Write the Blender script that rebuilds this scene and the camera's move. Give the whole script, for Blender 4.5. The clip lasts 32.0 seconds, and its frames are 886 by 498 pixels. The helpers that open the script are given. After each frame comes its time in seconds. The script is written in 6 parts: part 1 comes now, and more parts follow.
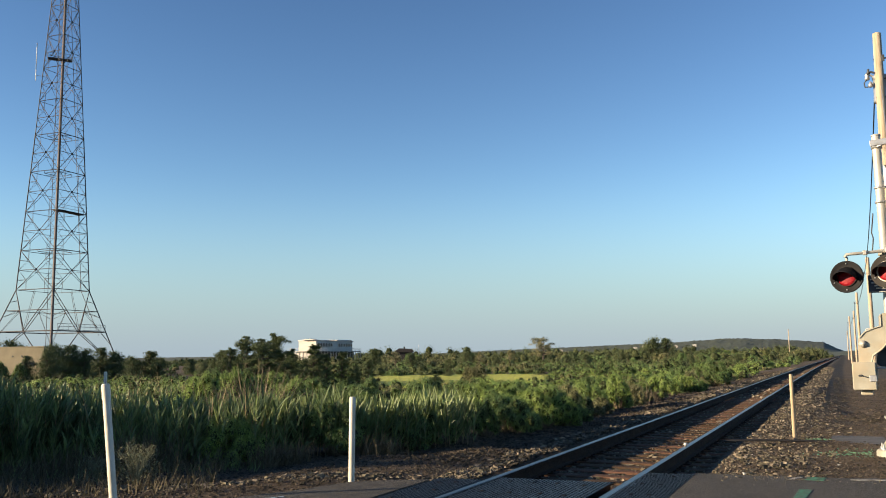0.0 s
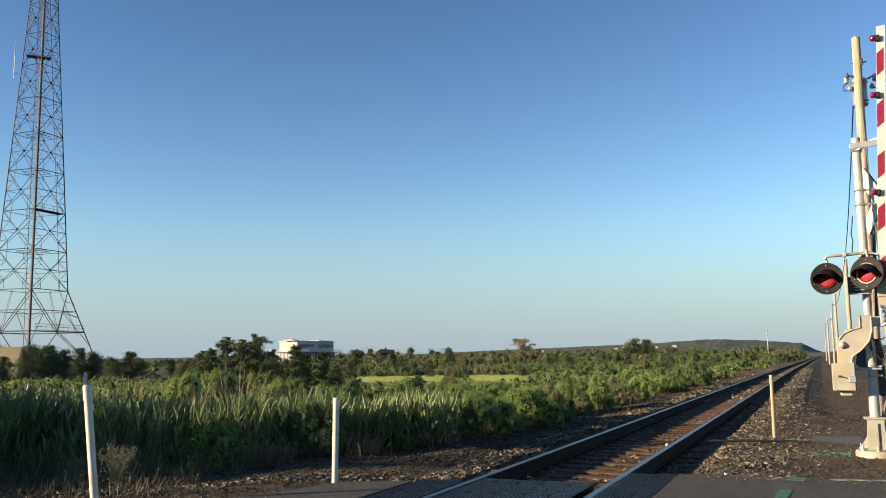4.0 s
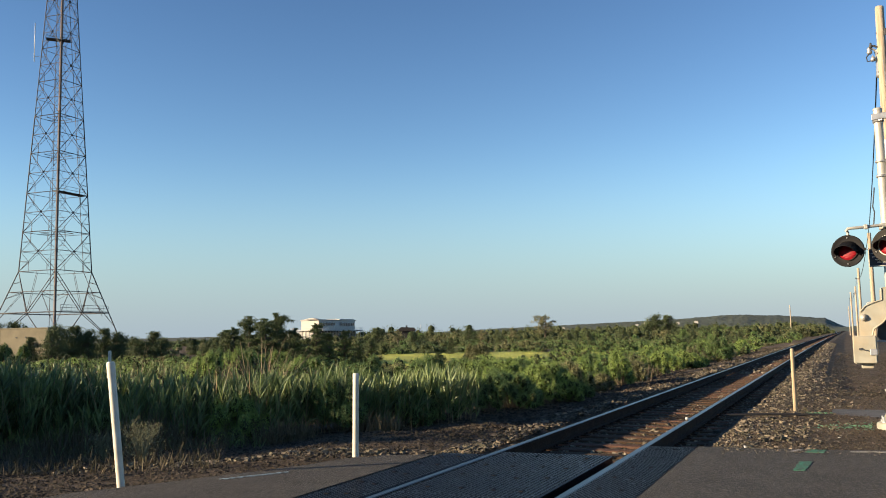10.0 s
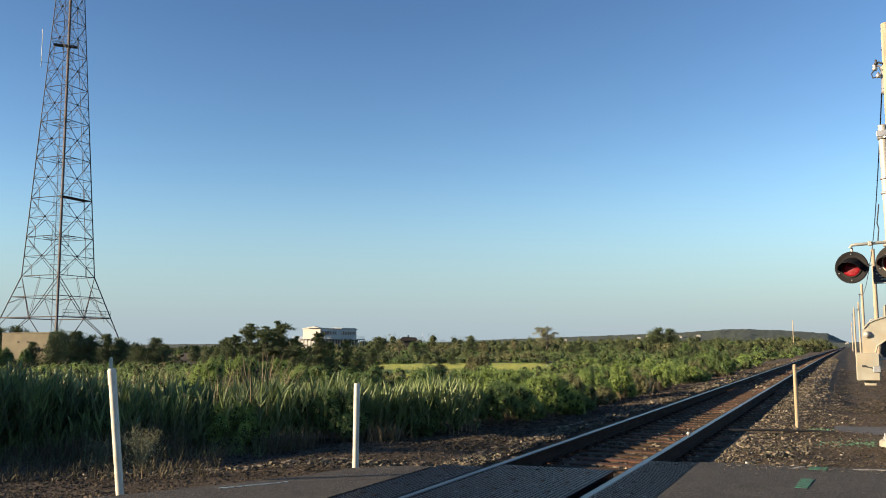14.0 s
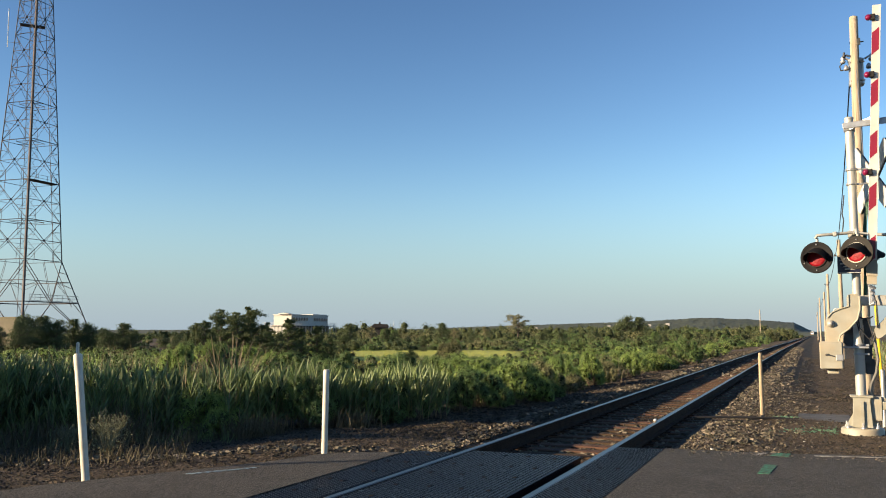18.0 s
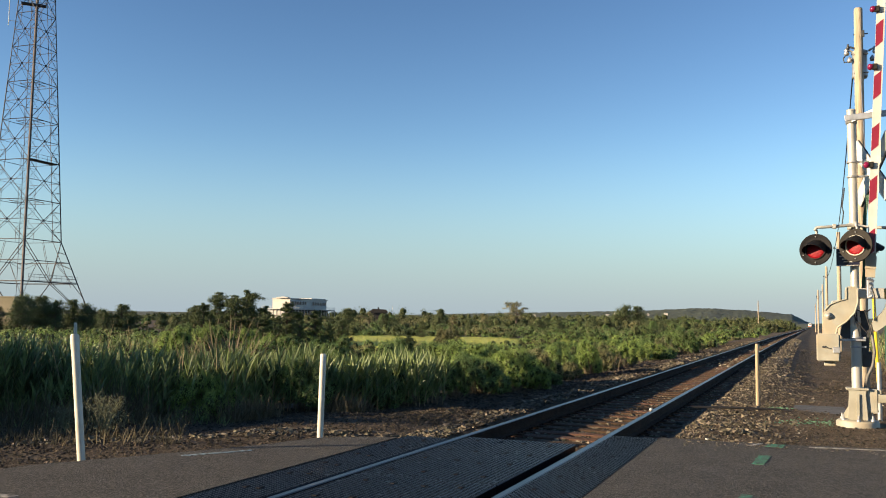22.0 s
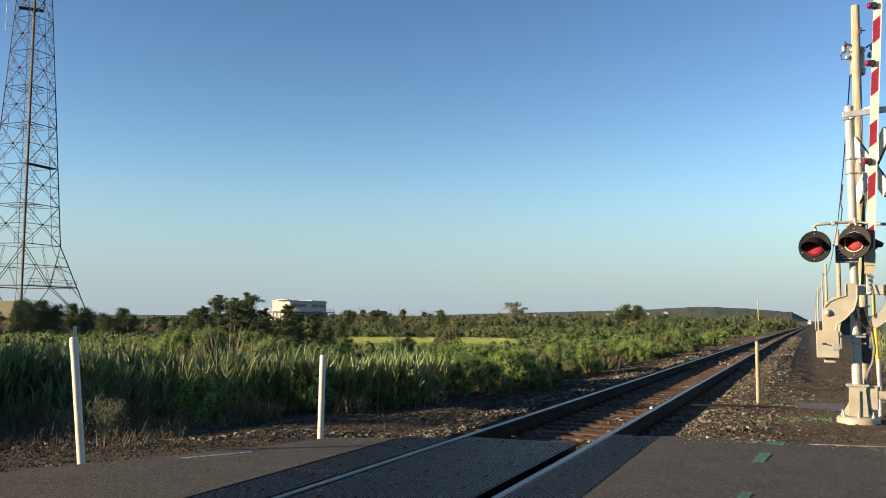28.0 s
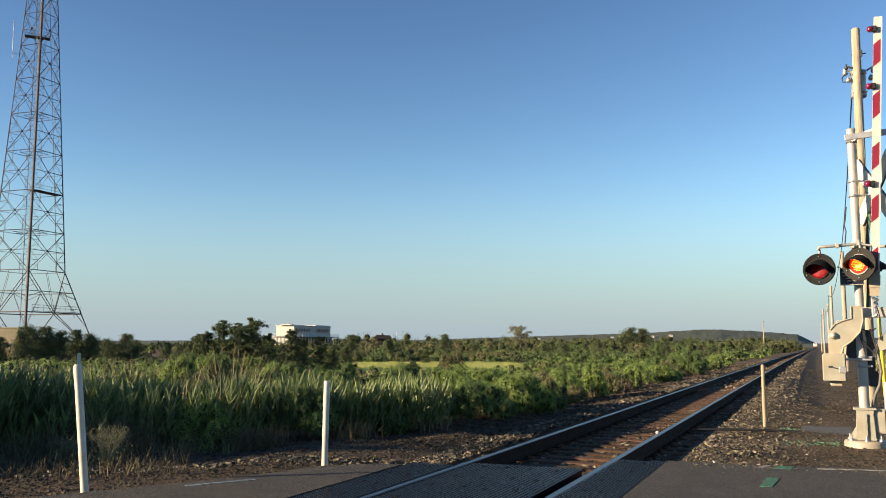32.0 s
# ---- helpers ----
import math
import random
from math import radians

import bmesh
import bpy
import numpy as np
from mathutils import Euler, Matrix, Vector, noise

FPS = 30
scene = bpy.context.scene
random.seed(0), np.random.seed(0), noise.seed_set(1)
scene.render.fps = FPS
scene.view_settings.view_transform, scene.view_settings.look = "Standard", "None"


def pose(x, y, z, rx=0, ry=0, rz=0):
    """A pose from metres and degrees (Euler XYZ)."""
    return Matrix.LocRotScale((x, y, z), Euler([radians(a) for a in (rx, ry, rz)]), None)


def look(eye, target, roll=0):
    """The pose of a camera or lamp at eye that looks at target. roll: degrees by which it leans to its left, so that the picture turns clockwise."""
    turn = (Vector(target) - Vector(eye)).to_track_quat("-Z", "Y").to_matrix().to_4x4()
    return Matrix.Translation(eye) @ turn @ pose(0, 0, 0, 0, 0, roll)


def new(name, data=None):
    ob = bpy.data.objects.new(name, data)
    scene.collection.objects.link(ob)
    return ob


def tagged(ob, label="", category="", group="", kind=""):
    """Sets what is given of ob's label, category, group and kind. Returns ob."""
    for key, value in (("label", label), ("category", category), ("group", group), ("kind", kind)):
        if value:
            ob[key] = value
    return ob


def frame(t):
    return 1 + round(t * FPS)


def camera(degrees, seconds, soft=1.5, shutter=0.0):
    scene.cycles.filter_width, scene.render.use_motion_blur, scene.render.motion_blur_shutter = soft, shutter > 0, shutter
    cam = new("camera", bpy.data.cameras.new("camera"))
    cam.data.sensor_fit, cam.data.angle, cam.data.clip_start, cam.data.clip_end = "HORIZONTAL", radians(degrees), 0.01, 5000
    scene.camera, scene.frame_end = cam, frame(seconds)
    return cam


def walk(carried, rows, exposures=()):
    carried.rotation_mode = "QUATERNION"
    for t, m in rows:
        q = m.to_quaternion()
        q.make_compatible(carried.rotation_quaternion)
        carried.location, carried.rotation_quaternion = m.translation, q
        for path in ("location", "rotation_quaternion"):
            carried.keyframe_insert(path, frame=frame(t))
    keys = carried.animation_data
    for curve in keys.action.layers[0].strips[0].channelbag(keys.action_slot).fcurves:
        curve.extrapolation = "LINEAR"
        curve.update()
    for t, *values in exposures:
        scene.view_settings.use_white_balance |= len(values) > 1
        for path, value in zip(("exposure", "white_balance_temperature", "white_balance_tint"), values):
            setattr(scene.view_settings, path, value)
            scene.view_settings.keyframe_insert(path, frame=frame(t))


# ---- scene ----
cam = camera(53.4, 32.0, soft=1.0)
PATH = [
    (0, (-0.029, 0.166, 1.359), (-0.832, 1.981, 1.606), -0.7),
    (0.5, (-0.055, 0.163, 1.361), (-0.842, 1.984, 1.611), -0.7),
    (1, (-0.071, 0.156, 1.365), (-0.84, 1.985, 1.617), -0.6),
    (1.5, (-0.072, 0.156, 1.361), (-0.827, 1.99, 1.616), -0.5),
    (2, (-0.062, 0.148, 1.364), (-0.803, 1.987, 1.626), -0.6),
    (2.5, (-0.059, 0.155, 1.367), (-0.797, 1.995, 1.633), -0.6),
    (3, (-0.056, 0.151, 1.362), (-0.805, 1.987, 1.624), -0.6),
    (3.5, (-0.057, 0.15, 1.362), (-0.82, 1.981, 1.617), -0.7),
    (5.5, (-0.052, 0.174, 1.36), (-0.817, 2.007, 1.599), -0.6),
    (6, (-0.056, 0.181, 1.363), (-0.835, 2.007, 1.607), -0.6),
    (6.5, (-0.054, 0.179, 1.362), (-0.838, 2.002, 1.609), -0.6),
    (7, (-0.048, 0.172, 1.363), (-0.827, 1.997, 1.608), -0.6),
    (7.5, (-0.044, 0.17, 1.363), (-0.819, 1.999, 1.598), -0.6),
    (8, (-0.049, 0.176, 1.358), (-0.83, 2.004, 1.58), -0.6),
    (8.5, (-0.05, 0.181, 1.355), (-0.863, 1.999, 1.54), -0.3),
    (9, (-0.032, 0.146, 1.332), (-0.875, 1.951, 1.507), -0.2),
    (9.5, (-0.026, 0.146, 1.335), (-0.852, 1.956, 1.541), -0.7),
    (10, (-0.021, 0.143, 1.333), (-0.83, 1.961, 1.532), -1.1),
    (10.5, (-0.016, 0.14, 1.34), (-0.822, 1.96, 1.532), -1.2),
    (11, (-0.034, 0.143, 1.339), (-0.846, 1.959, 1.537), -1.1),
    (11.5, (-0.033, 0.144, 1.341), (-0.843, 1.961, 1.547), -0.9),
    (12, (-0.029, 0.147, 1.343), (-0.842, 1.962, 1.555), -0.7),
    (12.5, (-0.032, 0.144, 1.344), (-0.848, 1.958, 1.558), -0.5),
    (13, (-0.027, 0.143, 1.344), (-0.842, 1.956, 1.562), -0.5),
    (13.5, (-0.025, 0.142, 1.347), (-0.84, 1.955, 1.569), -0.4),
    (14, (-0.026, 0.147, 1.345), (-0.84, 1.961, 1.567), -0.3),
    (14.5, (-0.025, 0.15, 1.345), (-0.83, 1.969, 1.558), -0.5),
    (16.5, (-0.013, 0.149, 1.346), (-0.765, 1.989, 1.566), -0.3),
    (17, (-0.01, 0.149, 1.345), (-0.76, 1.991, 1.551), -0.2),
    (17.5, (-0.008, 0.145, 1.341), (-0.763, 1.987, 1.538), -0.1),
    (18, (-0.007, 0.149, 1.34), (-0.764, 1.99, 1.533), -0.0),
    (18.5, (-0.013, 0.153, 1.34), (-0.772, 1.995, 1.525), 0.1),
    (19, (-0.009, 0.153, 1.34), (-0.765, 1.996, 1.521), 0.2),
    (19.5, (-0.008, 0.154, 1.34), (-0.762, 1.998, 1.513), 0.5),
    (20, (-0.012, 0.156, 1.339), (-0.78, 1.997, 1.475), 0.8),
    (20.5, (-0.004, 0.169, 1.336), (-0.791, 2.005, 1.435), 1.4),
    (21, (-0.001, 0.164, 1.336), (-0.801, 1.993, 1.453), 1.7),
    (21.5, (-0.001, 0.16, 1.341), (-0.785, 1.995, 1.481), 1.3),
    (22, (-0.001, 0.167, 1.34), (-0.758, 2.011, 1.502), 0.9),
    (22.5, (0.006, 0.162, 1.342), (-0.741, 2.009, 1.52), 0.8),
    (23, (0.003, 0.161, 1.342), (-0.742, 2.009, 1.521), 1.1),
    (23.5, (0.006, 0.155, 1.344), (-0.74, 2.002, 1.518), 1.4),
    (24, (0.0, 0.168, 1.339), (-0.74, 2.018, 1.509), 1.4),
    (24.5, (0.004, 0.168, 1.34), (-0.736, 2.019, 1.501), 1.1),
    (25, (0.001, 0.177, 1.334), (-0.756, 2.023, 1.47), 0.6),
    (25.5, (0.004, 0.177, 1.333), (-0.783, 2.012, 1.449), 0.3),
    (27.5, (-0.001, 0.176, 1.336), (-0.759, 2.02, 1.489), 0.5),
    (28, (0.003, 0.176, 1.331), (-0.753, 2.021, 1.495), 0.4),
    (28.5, (0.009, 0.175, 1.331), (-0.746, 2.019, 1.509), 0.2),
    (29, (0.005, 0.177, 1.333), (-0.751, 2.019, 1.518), 0.1),
    (29.5, (0.008, 0.172, 1.334), (-0.751, 2.012, 1.536), 0.1),
    (30, (0.004, 0.166, 1.337), (-0.759, 2.002, 1.555), 0.5),
    (30.5, (-0.002, 0.167, 1.339), (-0.77, 2.0, 1.565), 0.6),
    (31, (0.006, 0.164, 1.339), (-0.762, 1.996, 1.566), 0.3),
    (31.5, (0.013, 0.165, 1.339), (-0.749, 2.001, 1.561), -0.1),
    (32, (0.007, 0.171, 1.342), (-0.755, 2.007, 1.56), 0.1),
]
walk(cam, [(t, look(eye, target, roll)) for t, eye, target, roll in PATH], [(0, 1.36, 6750, 12), (16, 1.36, 6750, 12), (23, 1.36, 6900, 12), (32, 1.36, 6900, 12)])

# ---- world, sun, exposure ----
SUN_AZ = 53.0      # degrees: the shadows run this far from +y towards +x
SUN_EL = 13.0
world = bpy.data.worlds.new("sky")
scene.world = world
world.use_nodes = True
wn = world.node_tree.nodes
sky = wn.new("ShaderNodeTexSky")
sky.sky_type = "NISHITA"
sky.sun_disc = False
sky.sun_elevation = radians(SUN_EL)
sky.sun_rotation = radians(180 + SUN_AZ)
sky.altitude = 0
sky.air_density, sky.dust_density, sky.ozone_density = 1.0, 0.0, 2.5
wn["Background"].inputs["Strength"].default_value = 0.0412
clear = wn.new("ShaderNodeGamma")
clear.inputs["Gamma"].default_value = 1.5
tone = wn.new("ShaderNodeMixRGB")
tone.blend_type = "MULTIPLY"
tone.inputs["Fac"].default_value, tone.inputs["Color2"].default_value = 1.0, (1.06, 1.0, 0.96, 1)
world.node_tree.links.new(sky.outputs["Color"], clear.inputs["Color"])
world.node_tree.links.new(clear.outputs["Color"], tone.inputs["Color1"])
# sea haze that greys the lowest few degrees of the sky all round
up = wn.new("ShaderNodeTexCoord")
axes = wn.new("ShaderNodeSeparateXYZ")
thin = wn.new("ShaderNodeMapRange")
thin.interpolation_type = "SMOOTHERSTEP"
thin.inputs["From Min"].default_value, thin.inputs["From Max"].default_value = -0.03, 0.23
thin.inputs["To Min"].default_value, thin.inputs["To Max"].default_value = 0.96, 0.0
haze = wn.new("ShaderNodeMixRGB")
haze.inputs["Color2"].default_value = (3.18, 4.47, 5.63, 1)
world.node_tree.links.new(up.outputs["Generated"], axes.inputs["Vector"])
world.node_tree.links.new(axes.outputs["Z"], thin.inputs["Value"])
world.node_tree.links.new(thin.outputs["Result"], haze.inputs["Fac"])
world.node_tree.links.new(tone.outputs["Color"], haze.inputs["Color1"])
world.node_tree.links.new(haze.outputs["Color"], wn["Background"].inputs["Color"])
sun_data = bpy.data.lights.new("sun", "SUN")
sun_data.energy, sun_data.angle, sun_data.color = 5.0, radians(0.53), (1.0, 0.80, 0.54)
sun = new("sun", sun_data)
TO_SUN = Vector((-math.sin(radians(SUN_AZ)) * math.cos(radians(SUN_EL)), -math.cos(radians(SUN_AZ)) * math.cos(radians(SUN_EL)), math.sin(radians(SUN_EL))))
sun.matrix_world = look(TO_SUN * 60, (0, 0, 0))


# ---- materials ----
def material(name, base, base2=None, scale=8.0, rough=0.8, metal=0.0, bump=0.0, bump_scale=None, fine=0.25, spread=0.0, island=False,
             translucent=0.0, glow=None, glow_strength=0.0, stain=None, stain_scale=0.6, stain_amount=0.5, coat=0.0, stretch=None, speckle=None, speckle_scale=90.0, speckle_amount=0.85, spec=0.5):
    """A procedural surface: two tones mixed by noise at two scales, bump, optional stains and variation from piece to piece."""
    m = bpy.data.materials.new(name)
    m.use_nodes = True
    nt = m.node_tree
    n, li = nt.nodes, nt.links
    bsdf = n["Principled BSDF"]
    base2 = base2 or tuple(c * 0.7 for c in base)
    coord = n.new("ShaderNodeTexCoord")
    vec = coord.outputs["Object"]
    if stretch:
        mp = n.new("ShaderNodeMapping")
        mp.inputs["Scale"].default_value = stretch
        li.new(vec, mp.inputs["Vector"])
        vec = mp.outputs["Vector"]
    big = n.new("ShaderNodeTexNoise")
    big.inputs["Scale"].default_value, big.inputs["Detail"].default_value = scale, 6
    li.new(vec, big.inputs["Vector"])
    ramp = n.new("ShaderNodeValToRGB")
    ramp.color_ramp.elements[0].position, ramp.color_ramp.elements[1].position = 0.35, 0.68
    ramp.color_ramp.elements[0].color, ramp.color_ramp.elements[1].color = (*base2, 1), (*base, 1)
    li.new(big.outputs["Fac"], ramp.inputs["Fac"])
    col = ramp.outputs["Color"]
    if stain:
        sn = n.new("ShaderNodeTexNoise")
        sn.inputs["Scale"].default_value, sn.inputs["Detail"].default_value = stain_scale, 4
        li.new(vec, sn.inputs["Vector"])
        sr = n.new("ShaderNodeMapRange")
        sr.inputs["From Min"].default_value, sr.inputs["From Max"].default_value = 0.5, 0.68
        sr.inputs["To Max"].default_value = stain_amount
        li.new(sn.outputs["Fac"], sr.inputs["Value"])
        mix = n.new("ShaderNodeMixRGB")
        mix.inputs["Color2"].default_value = (*stain, 1)
        li.new(sr.outputs["Result"], mix.inputs["Fac"])
        li.new(col, mix.inputs["Color1"])
        col = mix.outputs["Color"]
    if speckle:
        vn = n.new("ShaderNodeTexVoronoi")
        vn.inputs["Scale"].default_value = speckle_scale
        li.new(vec, vn.inputs["Vector"])
        vr = n.new("ShaderNodeSeparateColor")
        li.new(vn.outputs["Color"], vr.inputs["Color"])
        vm = n.new("ShaderNodeMapRange")
        vm.inputs["From Min"].default_value, vm.inputs["From Max"].default_value, vm.inputs["To Max"].default_value = 0.45, 1.0, speckle_amount
        li.new(vr.outputs["Red"], vm.inputs["Value"])
        mx = n.new("ShaderNodeMixRGB")
        mx.inputs["Color2"].default_value = (*speckle, 1)
        li.new(vm.outputs["Result"], mx.inputs["Fac"])
        li.new(col, mx.inputs["Color1"])
        col = mx.outputs["Color"]
    if spread:
        src = n.new("ShaderNodeNewGeometry").outputs["Random Per Island"] if island else n.new("ShaderNodeObjectInfo").outputs["Random"]
        hsv = n.new("ShaderNodeHueSaturation")
        mr = n.new("ShaderNodeMapRange")
        mr.inputs["To Min"].default_value, mr.inputs["To Max"].default_value = 1 - spread, 1 + spread
        li.new(src, mr.inputs["Value"])
        li.new(mr.outputs["Result"], hsv.inputs["Value"])
        mh = n.new("ShaderNodeMapRange")
        mh.inputs["To Min"].default_value, mh.inputs["To Max"].default_value = 0.5 + 0.04 * spread, 0.5 - 0.04 * spread
        li.new(src, mh.inputs["Value"])
        li.new(mh.outputs["Result"], hsv.inputs["Hue"])
        li.new(col, hsv.inputs["Color"])
        col = hsv.outputs["Color"]
    li.new(col, bsdf.inputs["Base Color"])
    bsdf.inputs["Roughness"].default_value, bsdf.inputs["Metallic"].default_value = rough, metal
    bsdf.inputs["Specular IOR Level"].default_value = spec
    if coat:
        bsdf.inputs["Coat Weight"].default_value = coat
    if bump:
        fn = n.new("ShaderNodeTexNoise")
        fn.inputs["Scale"].default_value, fn.inputs["Detail"].default_value = bump_scale or scale * 6, 5
        li.new(vec, fn.inputs["Vector"])
        bp = n.new("ShaderNodeBump")
        bp.inputs["Strength"].default_value, bp.inputs["Distance"].default_value = min(1, bump), fine * 0.1
        li.new(fn.outputs["Fac"], bp.inputs["Height"])
        li.new(bp.outputs["Normal"], bsdf.inputs["Normal"])
    if glow:
        bsdf.inputs["Emission Color"].default_value = (*glow, 1)
        bsdf.inputs["Emission Strength"].default_value = glow_strength
    if translucent:
        tr = n.new("ShaderNodeBsdfTranslucent")
        li.new(col, tr.inputs["Color"])
        ms = n.new("ShaderNodeMixShader")
        ms.inputs["Fac"].default_value = translucent
        li.new(bsdf.outputs["BSDF"], ms.inputs[1])
        li.new(tr.outputs["BSDF"], ms.inputs[2])
        li.new(ms.outputs["Shader"], n["Material Output"].inputs["Surface"])
    return m


M_EARTH = material("earth", (0.084, 0.060, 0.037), (0.038, 0.027, 0.017), scale=1.1, rough=0.95, bump=0.8, bump_scale=26, fine=0.3, stain=(0.13, 0.094, 0.058), stain_scale=0.5, speckle=(0.14, 0.11, 0.075), speckle_scale=38, speckle_amount=0.6, spec=0.2)
M_ASPHALT = material("asphalt", (0.037, 0.0338, 0.0295), (0.021, 0.0195, 0.0173), scale=2.2, rough=0.85, bump=1.0, bump_scale=150, fine=0.14, stain=(0.026, 0.024, 0.022), stain_scale=0.35, stain_amount=0.6, speckle=(0.195, 0.178, 0.148), speckle_scale=105, speckle_amount=0.62, spec=0.3)
M_BALLAST = material("ballast_stone", (0.192, 0.166, 0.116), (0.046, 0.039, 0.029), scale=7, rough=0.9, bump=0.4, bump_scale=60, spread=0.55, island=True, spec=0.3)
M_GRAVEL = material("fine_gravel", (0.092, 0.077, 0.056), (0.031, 0.026, 0.0195), scale=4, rough=0.95, bump=1.0, bump_scale=70, fine=0.35, spread=0.6, island=True, spec=0.3)
M_RUBBER = material("crossing_rubber", (0.0062, 0.0072, 0.0095), (0.0038, 0.0044, 0.0058), scale=3, rough=0.30, bump=0.3, bump_scale=90, fine=0.05, stain=(0.010, 0.0096, 0.009), stain_scale=0.7, stain_amount=0.4, spec=0.13)
M_RAILTOP = material("polished_rail_head", (0.125, 0.120, 0.118), (0.060, 0.056, 0.054), scale=3, rough=0.34, metal=1.0, bump=0.1, stretch=(8, 0.2, 8))
M_RUST = material("rusty_steel", (0.032, 0.019, 0.013), (0.016, 0.010, 0.008), scale=5, rough=0.95, bump=0.3, bump_scale=60, spec=0.15)
M_TIE = material("weathered_tie_timber", (0.115, 0.066, 0.04), (0.048, 0.03, 0.021), scale=6, rough=0.92, bump=0.6, bump_scale=30, spread=0.35, stretch=(0.6, 6, 6), spec=0.2)
M_WHITEPOST = material("aged_white_paint", (0.58, 0.56, 0.49), (0.46, 0.43, 0.35), scale=5, rough=0.6, bump=0.15, bump_scale=40, stain=(0.5, 0.42, 0.3), stain_scale=3, stain_amount=0.35)
M_WOODPOST = material("bare_post_timber", (0.43, 0.33, 0.21), (0.30, 0.225, 0.14), scale=4, rough=0.85, bump=0.4, bump_scale=30, stretch=(8, 8, 0.6))
M_ALU = material("painted_aluminium", (0.42, 0.415, 0.38), (0.335, 0.325, 0.29), scale=3, rough=0.45, metal=0.2, bump=0.08, bump_scale=30, stain=(0.45, 0.42, 0.36), stain_scale=2, stain_amount=0.3)
M_GALV = material("galvanised_steel", (0.42, 0.43, 0.44), (0.30, 0.31, 0.32), scale=10, rough=0.5, metal=0.6, bump=0.1)
M_CONDUIT = material("grey_conduit", (0.16, 0.155, 0.145), (0.10, 0.098, 0.09), scale=12, rough=0.6, bump=0.3, bump_scale=120)
M_DARKSTEEL = material("dark_steel", (0.06, 0.065, 0.07), (0.035, 0.037, 0.04), scale=8, rough=0.6, metal=0.3, bump=0.1)
M_CREAM = material("cream_cast_iron", (0.345, 0.335, 0.275), (0.265, 0.25, 0.195), scale=4, rough=0.55, bump=0.15, bump_scale=50, stain=(0.40, 0.27, 0.13), stain_scale=2.2, stain_amount=0.35)
M_OCHRE = material("ochre_stained_paint", (0.62, 0.42, 0.10), (0.48, 0.33, 0.10), scale=6, rough=0.6, bump=0.1)
M_BLACK = material("black_lamp_paint", (0.010, 0.010, 0.011), (0.007, 0.007, 0.008), scale=6, rough=0.65, bump=0.08, spec=0.12)
M_GREYBLACK = material("grey_black_paint", (0.030, 0.027, 0.024), (0.019, 0.018, 0.016), scale=5, rough=0.7, bump=0.1, spec=0.15)
M_REDLENS = material("red_lens", (0.27, 0.006, 0.014), (0.16, 0.003, 0.008), scale=14, rough=0.5, bump=0.5, bump_scale=26, fine=0.15, stretch=(1, 0.3, 3), spec=0.25)
M_DARKLENS = material("small_dark_lens", (0.19, 0.008, 0.045), (0.12, 0.006, 0.03), scale=14, rough=0.2)
M_LIT = material("lit_lamp", (0.45, 0.02, 0.012), (0.35, 0.012, 0.008), scale=30, rough=0.4, glow=(0.62, 0.014, 0.006), glow_strength=0.75)
M_LITCORE = material("lit_lamp_core", (1, 0.6, 0.1), (1, 0.5, 0.08), scale=30, rough=0.4, glow=(1.0, 0.42, 0.02), glow_strength=1.1)
M_WHITE = material("white_sheeting", (0.50, 0.50, 0.465), (0.44, 0.425, 0.385), scale=3, rough=0.5, bump=0.04)
M_RED = material("red_sheeting", (0.225, 0.008, 0.030), (0.19, 0.008, 0.024), scale=4, rough=0.45, bump=0.04)
M_SIGNBLUE = material("dark_blue_sign", (0.012, 0.016, 0.045), (0.01, 0.012, 0.03), scale=5, rough=0.4)
M_POLE = material("utility_pole_timber", (0.44, 0.37, 0.27), (0.32, 0.25, 0.17), scale=3, rough=0.88, bump=0.4, bump_scale=25, stain=(0.15, 0.1, 0.07), stain_scale=2.5, stain_amount=0.5, stretch=(6, 6, 0.5))
M_CABLE = material("black_cable", (0.015, 0.015, 0.017), rough=0.6)
M_GREENCABLE = material("green_cable", (0.02, 0.09, 0.045), rough=0.5)
M_YELLOW = material("yellow_guard", (0.75, 0.52, 0.03), (0.65, 0.43, 0.03), scale=5, rough=0.45)
M_TOWERSTEEL = material("weathered_tower_steel", (0.082, 0.077, 0.080), (0.045, 0.042, 0.045), scale=0.25, rough=0.75, metal=0.1, bump=0.1)
M_TOWERRED = material("rust_red_pipe", (0.150, 0.112, 0.100), (0.10, 0.074, 0.064), scale=0.4, rough=0.8)
M_CONCRETE = material("weathered_concrete", (0.205, 0.180, 0.120), (0.150, 0.132, 0.088), scale=0.4, rough=0.9, bump=0.3, bump_scale=8, stain=(0.12, 0.105, 0.075), stain_scale=0.35, stain_amount=0.6)
M_SLAB = material("grey_slab", (0.10, 0.095, 0.09), (0.06, 0.058, 0.055), scale=4, rough=0.85, bump=0.3, bump_scale=60)
M_SIDING = material("white_siding", (0.46, 0.44, 0.40), (0.39, 0.37, 0.34), scale=0.8, rough=0.7, bump=0.1, stretch=(0.5, 0.5, 8))
M_ROOFDARK = material("dark_shingles", (0.030, 0.027, 0.027), (0.02, 0.018, 0.018), scale=2, rough=0.9, bump=0.2)
M_GLASS = material("dark_window_glass", (0.03, 0.035, 0.045), (0.02, 0.025, 0.03), scale=1, rough=0.08)
M_REED = material("reed_leaf", (0.190, 0.248, 0.082), (0.070, 0.104, 0.036), scale=1.3, rough=0.55, spread=0.4, island=True, translucent=0.25)
